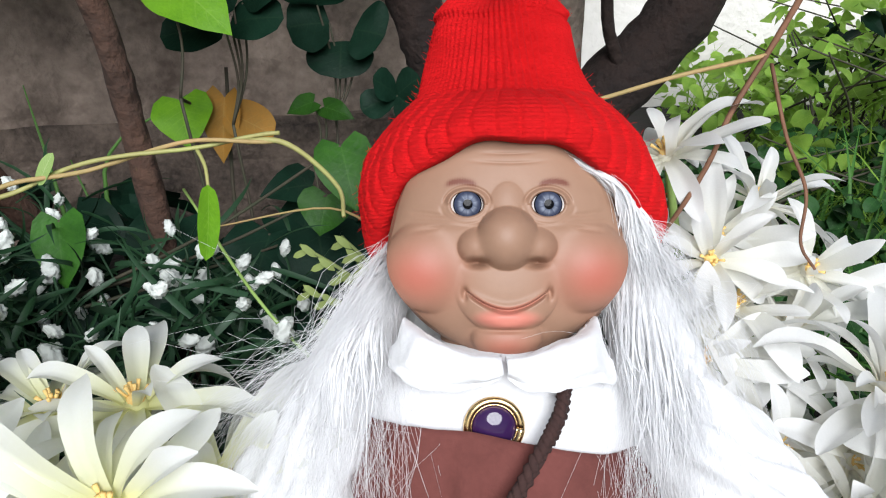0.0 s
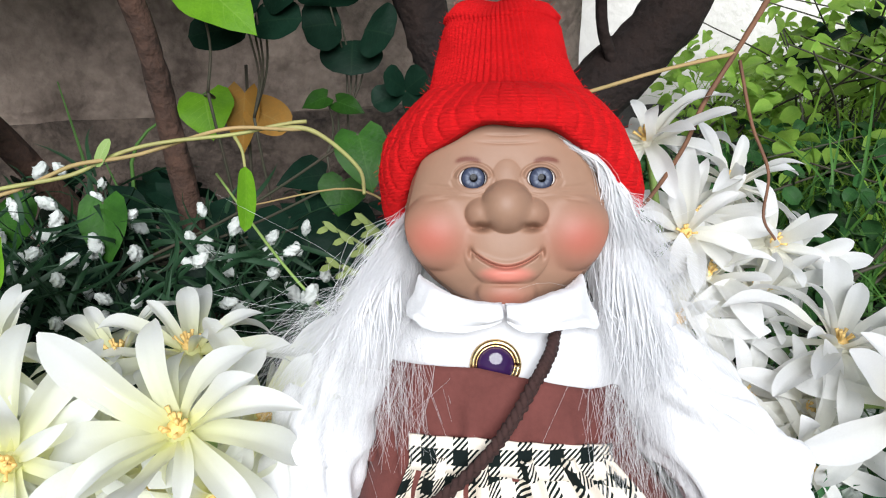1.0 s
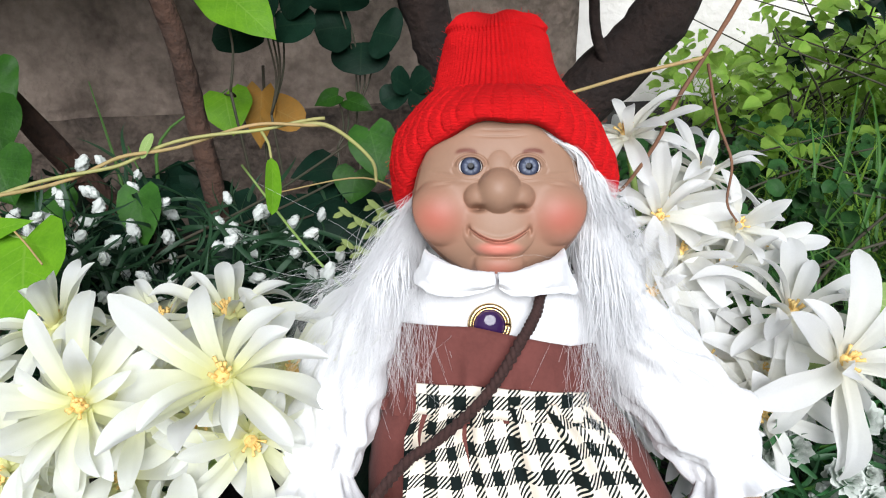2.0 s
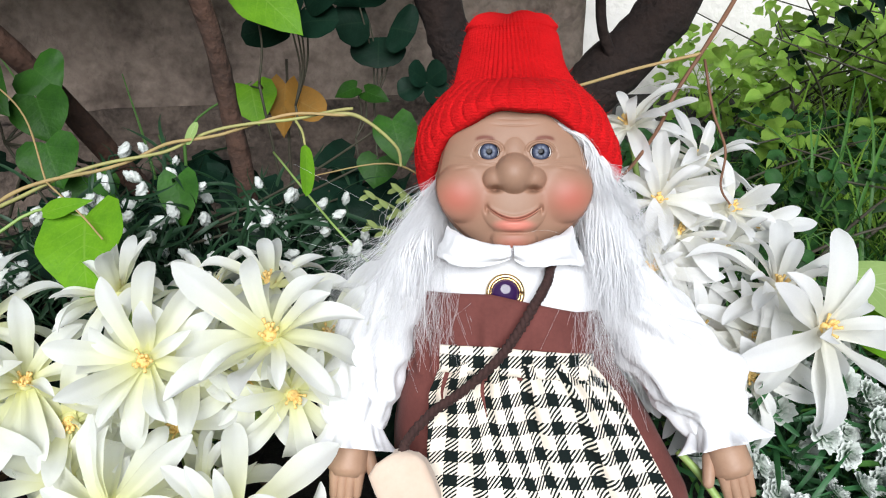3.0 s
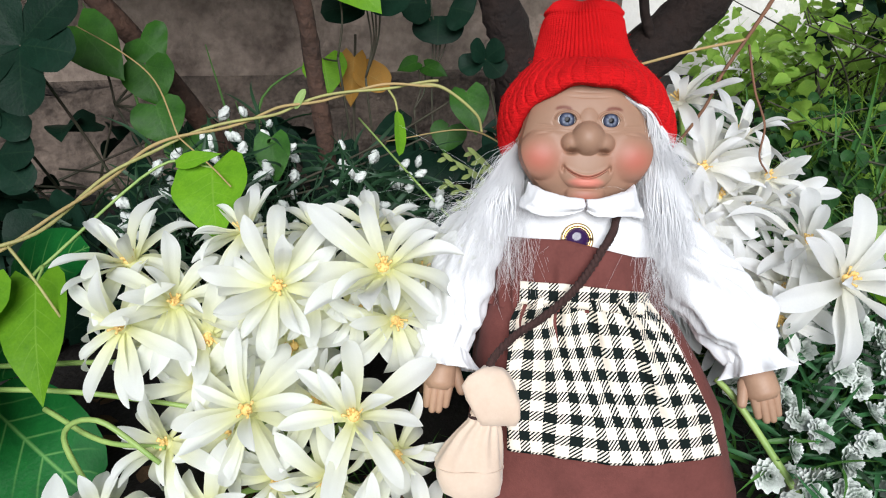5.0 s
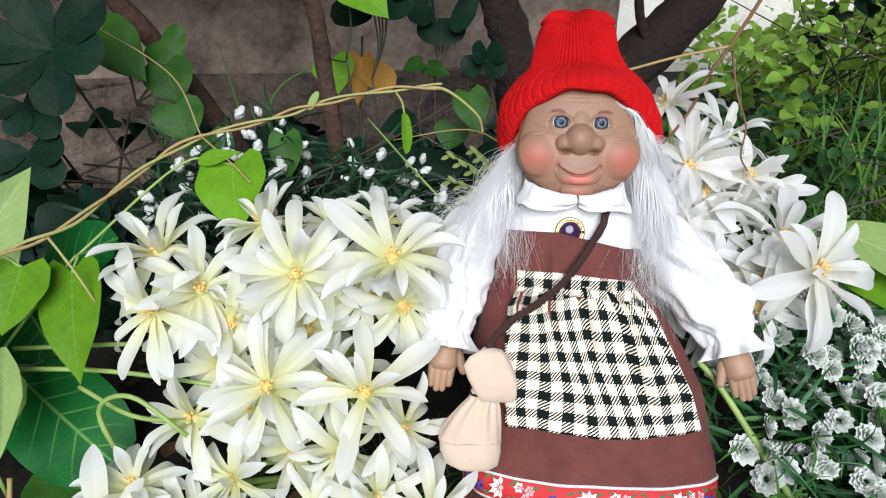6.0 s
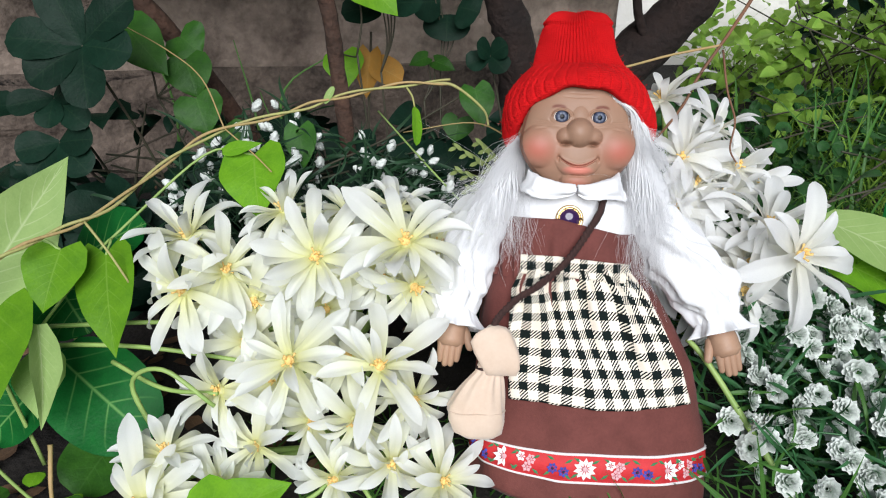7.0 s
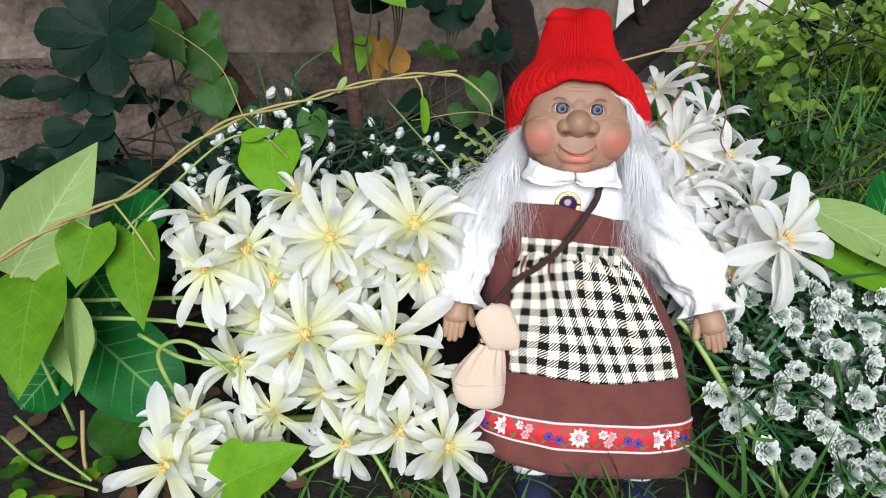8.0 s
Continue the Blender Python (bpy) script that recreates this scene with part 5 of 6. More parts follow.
def build_pouch():
    t = new("drawstring_pouch")
    t.matrix_basis = DOLL_AT
    tagged(t, "beige suede drawstring pouch on a dark brown braided cord", "pouch")
    n = 72
    a = np.linspace(0, 2 * np.pi, n, endpoint=False)
    low = []
    for z, cx, rx, ry in ((0.1165, -0.047, 0.004, 0.004), (0.1175, -0.047, 0.012, 0.009), (0.122, -0.048, 0.0185, 0.0135), (0.131, -0.049, 0.022, 0.0155), (0.142, -0.0495, 0.0225, 0.015), (0.153, -0.047, 0.0185, 0.0125), (0.163, -0.0445, 0.0135, 0.0095), (0.171, -0.042, 0.0095, 0.007), (0.178, -0.041, 0.008, 0.006)):
        k = np.clip((z - 0.135) / 0.04, 0, 1)
        rip = 0.13 * k * np.sin(9 * a) + 0.06 * k * np.sin(5 * a + 1) + 0.025 * np.sin(3 * a + z * 80)
        low.append(ellipse(cx, 0.1035, z, rx, ry, n, 2.3, rip))
    put("bag", Geo().add(wobble(rings(np.array(low))[0], 60, 0.002, 3) - BASE, rings(np.array(low))[1], M_BEIGE), t)
    seam = np.array([p + (0, -0.0004, 0) for p in ellipse(-0.0497, 0.1035, 0.1395, 0.0229, 0.0154, 73, 2.3)])
    put("seam", Geo().add(*tube(wobble(seam, 60, 0.0012, 3) - BASE, 0.0004, 5), M_BEIGE), t)
    top = []
    for z, cx, rx, ry in ((0.169, -0.033, 0.006, 0.004), (0.1705, -0.033, 0.0125, 0.008), (0.176, -0.0335, 0.0155, 0.0105), (0.186, -0.0365, 0.0175, 0.0115), (0.196, -0.0395, 0.0165, 0.0105), (0.203, -0.0395, 0.013, 0.0085), (0.2075, -0.0385, 0.008, 0.006), (0.2095, -0.038, 0.003, 0.002)):
        k = np.clip((z - 0.18) / 0.03, 0, 1)
        rip = 0.05 * np.sin(4 * a + z * 60) + 0.16 * k * np.cos(3 * a + 0.9) + 0.04 * np.sin(7 * a)
        top.append(ellipse(cx, 0.1, z, rx, ry, n, 2.5, rip))
    put("flap", Geo().add(wobble(rings(np.array(top))[0], 48, 0.0028, 9) - BASE, rings(np.array(top))[1], M_BEIGE), t)
    put("drawstring", Geo().add(*tube(ellipse(-0.041, 0.1035, 0.1735, 0.0098, 0.0075, 33) - BASE, 0.0011, 6), M_CORD), t)
    # braided cord across the chest
    line = smooth_line([(0.05, 0.136, 0.318), (0.0455, 0.126, 0.309), (0.0405, 0.1135, 0.2985), (0.0345, 0.1095, 0.289), (0.024, 0.1065, 0.272), (0.012, 0.106, 0.256), (-0.006, 0.107, 0.2395), (-0.022, 0.106, 0.2285), (-0.036, 0.103, 0.2135), (-0.039, 0.1, 0.204)], 16)
    _, s, u = frames(line)
    g = Geo()
    for k in range(3):
        ph = np.linspace(0, 2 * np.pi * 17, len(line)) + k * 2 * np.pi / 3
        q = line + 0.0018 * (np.sin(ph)[:, None] * s + 0.6 * np.sin(2 * ph)[:, None] * u)
        g.add(*tube(q - BASE, 0.0017, 7), M_CORD)
    put("strap", g, t, "dark brown braided cord")


build_pouch()


# ---- vines ----
def twisted(parent, pts, r, mats, turns, spread, name="strand"):
    """Strands that twist round one line."""
    p = smooth_line(pts, 12)
    t, s, u = frames(p)
    for k, m in enumerate(mats):
        a = np.linspace(0, 2 * np.pi * turns, len(p)) + k * 2 * np.pi / len(mats)
        q = p + spread * (np.cos(a)[:, None] * s + np.sin(a)[:, None] * u)
        put(name, Geo().add(*tube(wobble(q, 25, 0.0012, k) - np.array(parent.location), r * (1 - 0.25 * np.linspace(0, 1, len(p))), 8, 0.1, k), m), parent)


VINE = [(-0.452, 0.113, 0.188), (-0.416, 0.154, 0.209), (-0.39, 0.187, 0.216), (-0.359, 0.215, 0.226), (-0.326, 0.262, 0.25), (-0.288, 0.298, 0.27), (-0.229, 0.325, 0.282), (-0.191, 0.339, 0.293), (-0.133, 0.352, 0.304), (-0.084, 0.359, 0.307)]
vine = thing("twining_vine", VINE[0], "dry tan vine with twisted green strands", "vine")
twisted(vine, VINE, 0.0015, [M_VINE, M_VINE_GREEN], 5.5, 0.0017)
stem(vine, [(-0.1, 0.357, 0.305), (-0.084, 0.358, 0.305), (-0.068, 0.351, 0.298), (-0.051, 0.334, 0.287), (-0.047, 0.318, 0.278)], 0.0017, 0.001, M_VINE_GREEN, "shoot")
stem(vine, [(-0.124, 0.351, 0.302), (-0.118, 0.342, 0.296), (-0.115, 0.334, 0.287)], 0.0011, 0.0008, M_VINE_GREEN, "shoot")
leaf("leaf", vine, (-0.115, 0.334, 0.289), (-0.111, 0.307, 0.26), 0.011, "oval", M_LEAF_LIGHT, (0.6, -0.8, 0.2))
leaf("leaf", vine, (-0.199, 0.336, 0.288), (-0.19, 0.338, 0.304), 0.007, "oval", M_LEAF_PALE)
leaf("leaf", vine, (-0.283, 0.288, 0.254), (-0.245, 0.284, 0.265), 0.013, "lance", M_LEAF_LIGHT)
stem(vine, [(-0.283, 0.3, 0.272), (-0.316, 0.347, 0.305), (-0.367, 0.399, 0.32), (-0.428, 0.448, 0.333)], 0.0007, 0.0006, M_VINE, "shoot")
stem(vine, [(-0.283, 0.3, 0.272), (-0.252, 0.279, 0.256), (-0.233, 0.263, 0.246)], 0.0007, 0.0006, M_VINE, "shoot")
stem(vine, [(-0.37, 0.2, 0.221), (-0.35, 0.19, 0.2), (-0.335, 0.185, 0.175)], 0.0012, 0.0009, M_VINE_GREEN, "shoot")

twig = thing("bare_twig", (0.091, 0.288, 0.276), "forked red-brown dry twig over the flowers", "twig")
stem(twig, [(0.207, 0.412, 0.401), (0.185, 0.391, 0.371), (0.165, 0.372, 0.347), (0.145, 0.357, 0.32), (0.131, 0.34, 0.299), (0.109, 0.313, 0.281), (0.091, 0.288, 0.276)], 0.0019, 0.001, M_TWIG, "branch", 8)
stem(twig, [(0.164, 0.371, 0.346), (0.122, 0.376, 0.335), (0.075, 0.368, 0.323), (0.03, 0.38, 0.31)], 0.0013, 0.001, M_VINE, "branch", 8)
stem(twig, [(0.167, 0.37, 0.342), (0.17, 0.347, 0.31), (0.176, 0.33, 0.287), (0.172, 0.318, 0.265), (0.176, 0.308, 0.255)], 0.0011, 0.0007, M_TWIG, "branch", 8)
tendril = thing("dry_tendril", (-0.02, 0.33, 0.26), "thin dry tendril beside the hat", "twig")
stem(tendril, [(-0.02, 0.31, 0.265), (-0.06, 0.36, 0.268), (-0.13, 0.38, 0.25)], 0.0008, 0.0005, M_VINE, "strand")
stem(tendril, [(-0.02, 0.3, 0.16), (-0.09, 0.33, 0.22), (-0.16, 0.42, 0.26)], 0.0011, 0.0009, M_STEM, "strand")

# ---- large leaves in front ----
climber = thing("climbing_plant", (-0.43, 0.16, 0.0), "climber with fresh heart-shaped green leaves", "plant")
leaf("leaf", climber, (-0.449, 0.16, 0.168), (-0.392, 0.234, 0.264), 0.066, "lance", M_LEAF_PALE, (0.35, -0.85, 0.3), 0.3, 0.1, label="pale folded leaf underside")
leaf("leaf", climber, (-0.389, 0.191, 0.2), (-0.394, 0.156, 0.16), 0.05, "heart", M_LEAF_LIGHT, (0.1, -0.8, 0.6))
leaf("leaf", climber, (-0.362, 0.207, 0.188), (-0.337, 0.146, 0.128), 0.05, "heart", M_LEAF_LIGHT, (0, -0.75, 0.6))
leaf("leaf", climber, (-0.43, 0.158, 0.163), (-0.415, 0.082, 0.1), 0.066, "heart", M_LEAF_LIGHT, (0.05, -0.75, 0.65))
leaf("leaf", climber, (-0.398, 0.153, 0.152), (-0.378, 0.1, 0.092), 0.026, "lance", M_LEAF_PALE, (0.9, -0.5, 0.2), 0.5)
leaf("leaf", climber, (-0.405, 0.165, 0.12), (-0.395, 0.12, 0.085), 0.045, "lance", M_LEAF_PALE)
leaf("leaf", climber, (-0.255, 0.289, 0.252), (-0.242, 0.247, 0.208), 0.062, "heart", M_LEAF_LIGHT, (0.1, -0.7, 0.7), 0.2, 0.4, roll=0.25)
stem(climber, [(-0.43, 0.16, 0.0), (-0.45, 0.165, 0.1), (-0.449, 0.16, 0.168)], 0.002, 0.0015)
stem(climber, [(-0.44, 0.165, 0.1), (-0.41, 0.19, 0.2), (-0.389, 0.191, 0.2)], 0.0015, 0.001)
stem(climber, [(-0.44, 0.165, 0.1), (-0.37, 0.22, 0.19), (-0.362, 0.207, 0.188)], 0.0015, 0.001)
stem(climber, [(-0.37, 0.22, 0.19), (-0.3, 0.29, 0.25), (-0.255, 0.289, 0.252)], 0.0013, 0.001)

broad = thing("broad_leaf_plant", (-0.42, 0.22, 0.0), "glossy deep green leaves with pale veins", "plant")
leaf("leaf", broad, (-0.43, 0.21, 0.085), (-0.333, 0.168, 0.026), 0.088, "oval", M_LEAF_DEEP, (0.1, -0.7, 0.7), 0.12, 0.3)
leaf("leaf", broad, (-0.368, 0.183, 0.02), (-0.385, 0.125, 0.0), 0.062, "oval", M_LEAF_MID, (0.1, -0.6, 0.8))
leaf("leaf", broad, (-0.42, 0.26, 0.155), (-0.355, 0.27, 0.19), 0.06, "oval", M_LEAF_DEEP, (0.1, -0.6, 0.8))
leaf("leaf", broad, (-0.44, 0.2, 0.06), (-0.47, 0.15, 0.03), 0.06, "oval", M_LEAF_DEEP, (0.1, -0.6, 0.8))
leaf("leaf", broad, (-0.44, 0.25, 0.14), (-0.4, 0.22, 0.1), 0.07, "oval", M_LEAF_DEEP, (0.1, -0.6, 0.8))
stem(broad, [(-0.42, 0.22, 0.0), (-0.435, 0.225, 0.05), (-0.43, 0.21, 0.085)], 0.0025, 0.002)
stem(broad, [(-0.42, 0.22, 0.0), (-0.43, 0.25, 0.1), (-0.42, 0.26, 0.155)], 0.0022, 0.0016)

ivy = thing("ivy_sprig", (-0.27, 0.07, 0.0), "light green pointed ivy leaf near the grass", "plant")
leaf("leaf", ivy, (-0.25, 0.067, 0.04), (-0.186, 0.084, 0.068), 0.062, "ivy", M_LEAF_LIGHT, (0, -0.6, 0.8), 0.15, 0.3)
stem(ivy, [(-0.27, 0.07, -0.01), (-0.265, 0.066, 0.02), (-0.25, 0.067, 0.04)], 0.0016)

right_leaf = thing("broad_leaf_plant", (0.3, 0.33, 0.0), "large pale green leaf behind white flowers", "plant")
leaf("leaf", right_leaf, (0.262, 0.312, 0.203), (0.37, 0.25, 0.165), 0.058, "oval", M_LEAF_PALE, (0.1, -0.55, 0.8))
leaf("leaf", right_leaf, (0.262, 0.3, 0.175), (0.35, 0.25, 0.145), 0.05, "oval", M_LEAF_LIGHT, (0.1, -0.55, 0.8))
leaf("leaf", right_leaf, (0.346, 0.313, 0.155), (0.372, 0.368, 0.222), 0.045, "oval", M_LEAF_DEEP)
stem(right_leaf, [(0.3, 0.33, 0.0), (0.26, 0.33, 0.12), (0.245, 0.312, 0.207)], 0.002)
stem(right_leaf, [(0.3, 0.33, 0.0), (0.33, 0.32, 0.1), (0.346, 0.313, 0.155)], 0.002)

creeper = thing("creeper", (-0.44, 0.1, 0.0), "small round-leaved creeper on dark soil", "plant")
RNG = np.random.RandomState(77)
for k in range(14):
    c = np.array([RNG.uniform(-0.44, -0.36), RNG.uniform(0.04, 0.11), RNG.uniform(0.012, 0.03)])
    a = RNG.uniform(0, 6.28)
    leaf("leaf", creeper, c, c + 0.016 * np.array([np.cos(a), np.sin(a), 0.1]), 0.017, "oval", M_LEAF_LIGHT if k % 2 else M_LEAF_MID, (0, -0.3, 0.95), nu=7, nv=5)
stem(creeper, [(-0.46, 0.13, 0.04), (-0.41, 0.1, 0.03), (-0.37, 0.08, 0.02)], 0.0016, 0.0012)
stem(creeper, [(-0.47, 0.12, 0.025), (-0.42, 0.09, 0.02), (-0.36, 0.07, 0.02)], 0.0016, 0.0012)
stem(creeper, [(-0.39, 0.12, 0.06), (-0.385, 0.1, 0.03), (-0.38, 0.09, 0.01)], 0.002, 0.0015, M_VINE)


# ---- silk flowers ----
def petal_mesh(k, mat):
    rng = np.random.RandomState(500 + k)
    p, f, aa = leaf_grid(1.0, rng.uniform(0.215, 0.285), "petal", rng.uniform(0.05, 0.4), rng.uniform(0.2, 1.9), rng.uniform(0.0, 0.5), 0.05, 16, 7, 600 + k)
    u = aa["along"]
    p[:, 0] += 0.06 * rng.uniform(-1, 1) * np.sin(3.0 * u) + 0.08 * rng.uniform(-1, 1) * u ** 2
    p[:, 2] += 0.05 * rng.uniform(-1, 1) * np.sin(5.0 * u) - rng.uniform(0, 0.1) * np.clip((u - 0.75) / 0.25, 0, 1) ** 2 - 0.018 * np.exp(-(aa["across"] / 0.22) ** 2) * np.sin(np.pi * u)
    # yellow throat, stretched up the petal for the warm light between petals
    g = Geo().add(p, f, mat, base_yellow=np.clip(1 - u / 0.78, 0, 1) ** 1.2)
    return g.mesh("petal")


PETALS = {m.name: [petal_mesh(k, m) for k in range(14)] for m in (M_PETAL, M_PETAL_WHITE)}


def eye_mesh(mat):
    """The cup of a flower with a knot and a ring of short stamens."""
    g = Geo().add(*ball((0, 0, -0.02), (0.11, 0.11, 0.12), 7, 12), mat, base_yellow=np.full(84, 0.9))
    g.add(*ball((0, 0, 0.07), (0.075, 0.075, 0.05), 6, 10), M_ORANGE)
    rng = np.random.RandomState(9)
    for k in range(9):
        a, r = rng.uniform(0, 6.28), rng.uniform(0.03, 0.1)
        p = [(0.02 * np.cos(a), 0.02 * np.sin(a), 0.05), (r * np.cos(a), r * np.sin(a), 0.13), (1.5 * r * np.cos(a), 1.5 * r * np.sin(a), 0.18)]
        g.add(*tube(p, [0.013, 0.012, 0.02], 5), M_ORANGE)
    return g.mesh("blossom")


EYES = {m.name: eye_mesh(m) for m in (M_PETAL, M_PETAL_WHITE)}


def blossom(spray, centre, normal, size, seed, mat):
    """One silk blossom: cup with stamens, and three whorls of long petals."""
    rng = np.random.RandomState(seed)
    z = Vector(normal).normalized()
    m = Matrix.Translation(centre) @ z.to_track_quat("Z", "Y").to_matrix().to_4x4() @ Matrix.Rotation(rng.uniform(0, 6.28), 4, "Z") @ Matrix.Scale(size, 4)
    b = put("blossom", EYES[mat.name], spray, at=under(spray, m))
    for count, tilt, scale, off in ((8, -8, 1.0, 0.0), (7, 30, 1.0, 0.5), (5, 60, 0.8, 0.25)):
        for k in range(count):
            if rng.uniform() < 0.06:
                continue
            a = 2 * np.pi * (k + off + rng.uniform(-0.22, 0.22)) / count
            q = Matrix.Rotation(a, 4, "Z") @ Matrix.Translation((0, 0.05, 0.0)) @ Matrix.Rotation(radians(tilt + rng.uniform(-26, 26)), 4, "X") @ Matrix.Rotation(rng.uniform(-0.4, 0.4), 4, "Y")
            put("petal", PETALS[mat.name][rng.randint(14)], b, at=q @ Matrix.Scale(scale * rng.uniform(0.72, 1.16), 4))
    return b


LEFT_A = [
    ((-0.11, 0.186, 0.22), (-0.084, -0.611, 0.787), 0.056),
    ((-0.181, 0.185, 0.206), (0.117, -0.917, 0.382), 0.054),
    ((-0.162, 0.204, 0.19), (0.199, -0.866, 0.458), 0.046),
    ((-0.284, 0.17, 0.179), (-0.157, -0.789, 0.594), 0.054),
    ((-0.295, 0.216, 0.203), (-0.099, -0.386, 0.917), 0.054),
    ((-0.258, 0.194, 0.184), (0.409, -0.438, 0.8), 0.052),
    ((-0.218, 0.239, 0.22), (-0.197, -0.133, 0.971), 0.05),
    ((-0.124, 0.243, 0.223), (0.057, -0.041, 0.998), 0.052),
]
LEFT_B = [
    ((-0.165, 0.254, 0.214), (-0.03, -0.047, 0.998), 0.05),
    ((-0.238, 0.195, 0.159), (0.379, -0.919, 0.113), 0.05),
    ((-0.105, 0.197, 0.177), (0.379, -0.919, 0.113), 0.05),
    ((-0.18, 0.21, 0.142), (0.017, -0.795, 0.607), 0.05),
    ((-0.205, 0.215, 0.178), (-0.3, -0.8, 0.5), 0.05),
    ((-0.135, 0.21, 0.18), (0.2, -0.9, 0.3), 0.05),
    ((-0.275, 0.2, 0.15), (-0.5, -0.8, 0.2), 0.046),
    ((-0.088, 0.225, 0.2), (0.4, -0.6, 0.6), 0.048),
]
LOWER_A = [
    ((-0.196, 0.144, 0.135), (-0.07, -0.795, 0.602), 0.056),
    ((-0.126, 0.139, 0.136), (0.175, -0.589, 0.789), 0.058),
    ((-0.154, 0.17, 0.123), (-0.34, -0.502, 0.795), 0.05),
    ((-0.292, 0.112, 0.063), (-0.021, -0.22, 0.975), 0.052),
    ((-0.301, 0.081, 0.041), (-0.166, -0.671, 0.722), 0.058),
    ((-0.251, 0.109, 0.033), (0.264, -0.635, 0.726), 0.048),
    ((-0.261, 0.157, 0.092), (-0.412, -0.612, 0.675), 0.048),
    ((-0.075, 0.11, 0.052), (0.356, -0.725, 0.59), 0.046),
]
LOWER_B = [
    ((-0.146, 0.142, 0.082), (0.05, -0.99, -0.132), 0.05),
    ((-0.187, 0.159, 0.065), (0.374, -0.884, 0.282), 0.046),
    ((-0.244, 0.187, 0.122), (0.042, -0.991, 0.129), 0.05),
    ((-0.215, 0.165, 0.098), (-0.3, -0.85, 0.3), 0.048),
    ((-0.1, 0.15, 0.1), (0.3, -0.9, 0.2), 0.046),
    ((-0.225, 0.13, 0.06), (-0.2, -0.8, 0.4), 0.044),
    ((-0.115, 0.12, 0.06), (0.1, -0.95, 0.2), 0.044),
    ((-0.16, 0.12, 0.04), (-0.3, -0.9, 0.2), 0.042),
]
RIGHT_A = [
    ((0.217, 0.239, 0.197), (0.19, -0.773, 0.605), 0.06),
    ((0.129, 0.309, 0.206), (-0.157, -0.789, 0.594), 0.05),
    ((0.115, 0.356, 0.297), (-0.275, -0.208, 0.939), 0.052),
    ((0.177, 0.38, 0.263), (0.394, -0.292, 0.872), 0.054),
    ((0.205, 0.279, 0.205), (0.298, -0.004, 0.955), 0.056),
    ((0.159, 0.281, 0.171), (0.017, -0.795, 0.607), 0.054),
    ((0.181, 0.33, 0.211), (0.321, -0.321, 0.891), 0.052),
    ((0.181, 0.247, 0.16), (0.214, -0.968, 0.127), 0.052),
]
RIGHT_B = [
    ((0.151, 0.37, 0.247), (-0.157, -0.789, 0.594), 0.046),
    ((0.152, 0.334, 0.221), (-0.108, -0.221, 0.969), 0.05),
    ((0.215, 0.363, 0.219), (0.649, -0.557, 0.518), 0.045),
    ((0.115, 0.285, 0.161), (0.026, -0.888, 0.46), 0.05),
    ((0.19, 0.27, 0.175), (0.3, -0.8, 0.4), 0.05),
    ((0.145, 0.26, 0.14), (0.1, -0.9, 0.3), 0.05),
    ((0.19, 0.34, 0.24), (0.2, -0.7, 0.6), 0.046),
    ((0.135, 0.33, 0.25), (-0.3, -0.7, 0.6), 0.046),
]


def flower_spray(label, root, flowers, mat, seed):
    t = thing("silk_flower_spray", root, label, "flowers", "silk flower sprays")
    for k, (c, n, s) in enumerate(flowers):
        blossom(t, c, n, s, seed + k, mat)
        c, n = np.array(c), np.array(n)
        back = c - 0.035 * n
        p = [c - 0.1 * s * n, back, back * 0.55 + np.array(root) * 0.45 + (0, 0, 0.01), root]
        stem(t, p, 0.0022, 0.003, M_STEM)
    return t


flower_spray("white silk blossoms with yellow throats, upper spray", (-0.2, 0.27, 0.0), LEFT_A + LEFT_B, M_PETAL, 700)
flower_spray("white silk blossoms with yellow throats, low spray", (-0.19, 0.2, 0.0), LOWER_A + LOWER_B, M_PETAL, 750)
flower_spray("pure white silk blossoms leaning by the sleeve", (0.19, 0.4, 0.0), RIGHT_A + RIGHT_B, M_PETAL_WHITE, 800)

# bare stems of the sprays and lower leaves
for pts in [[(-0.42, 0.2, 0.12), (-0.3, 0.2, 0.13), (-0.18, 0.2, 0.125)], [(-0.45, 0.19, 0.105), (-0.33, 0.175, 0.12), (-0.2, 0.18, 0.1)], [(-0.36, 0.18, 0.1), (-0.31, 0.16, 0.09), (-0.26, 0.15, 0.095)], [(-0.31, 0.14, 0.05), (-0.33, 0.15, 0.1), (-0.3, 0.145, 0.12), (-0.26, 0.14, 0.09)], [(-0.15, 0.15, 0.06), (-0.17, 0.12, 0.03), (-0.2, 0.1, 0.02)], [(-0.2, 0.19, 0.06), (-0.14, 0.13, 0.02), (-0.12, 0.11, 0.0)]]:
    t = thing("flower_stem", pts[0], "pale green bare flower stem lying across", "stem", "flower stems")
    stem(t, pts, 0.0022, 0.0018)


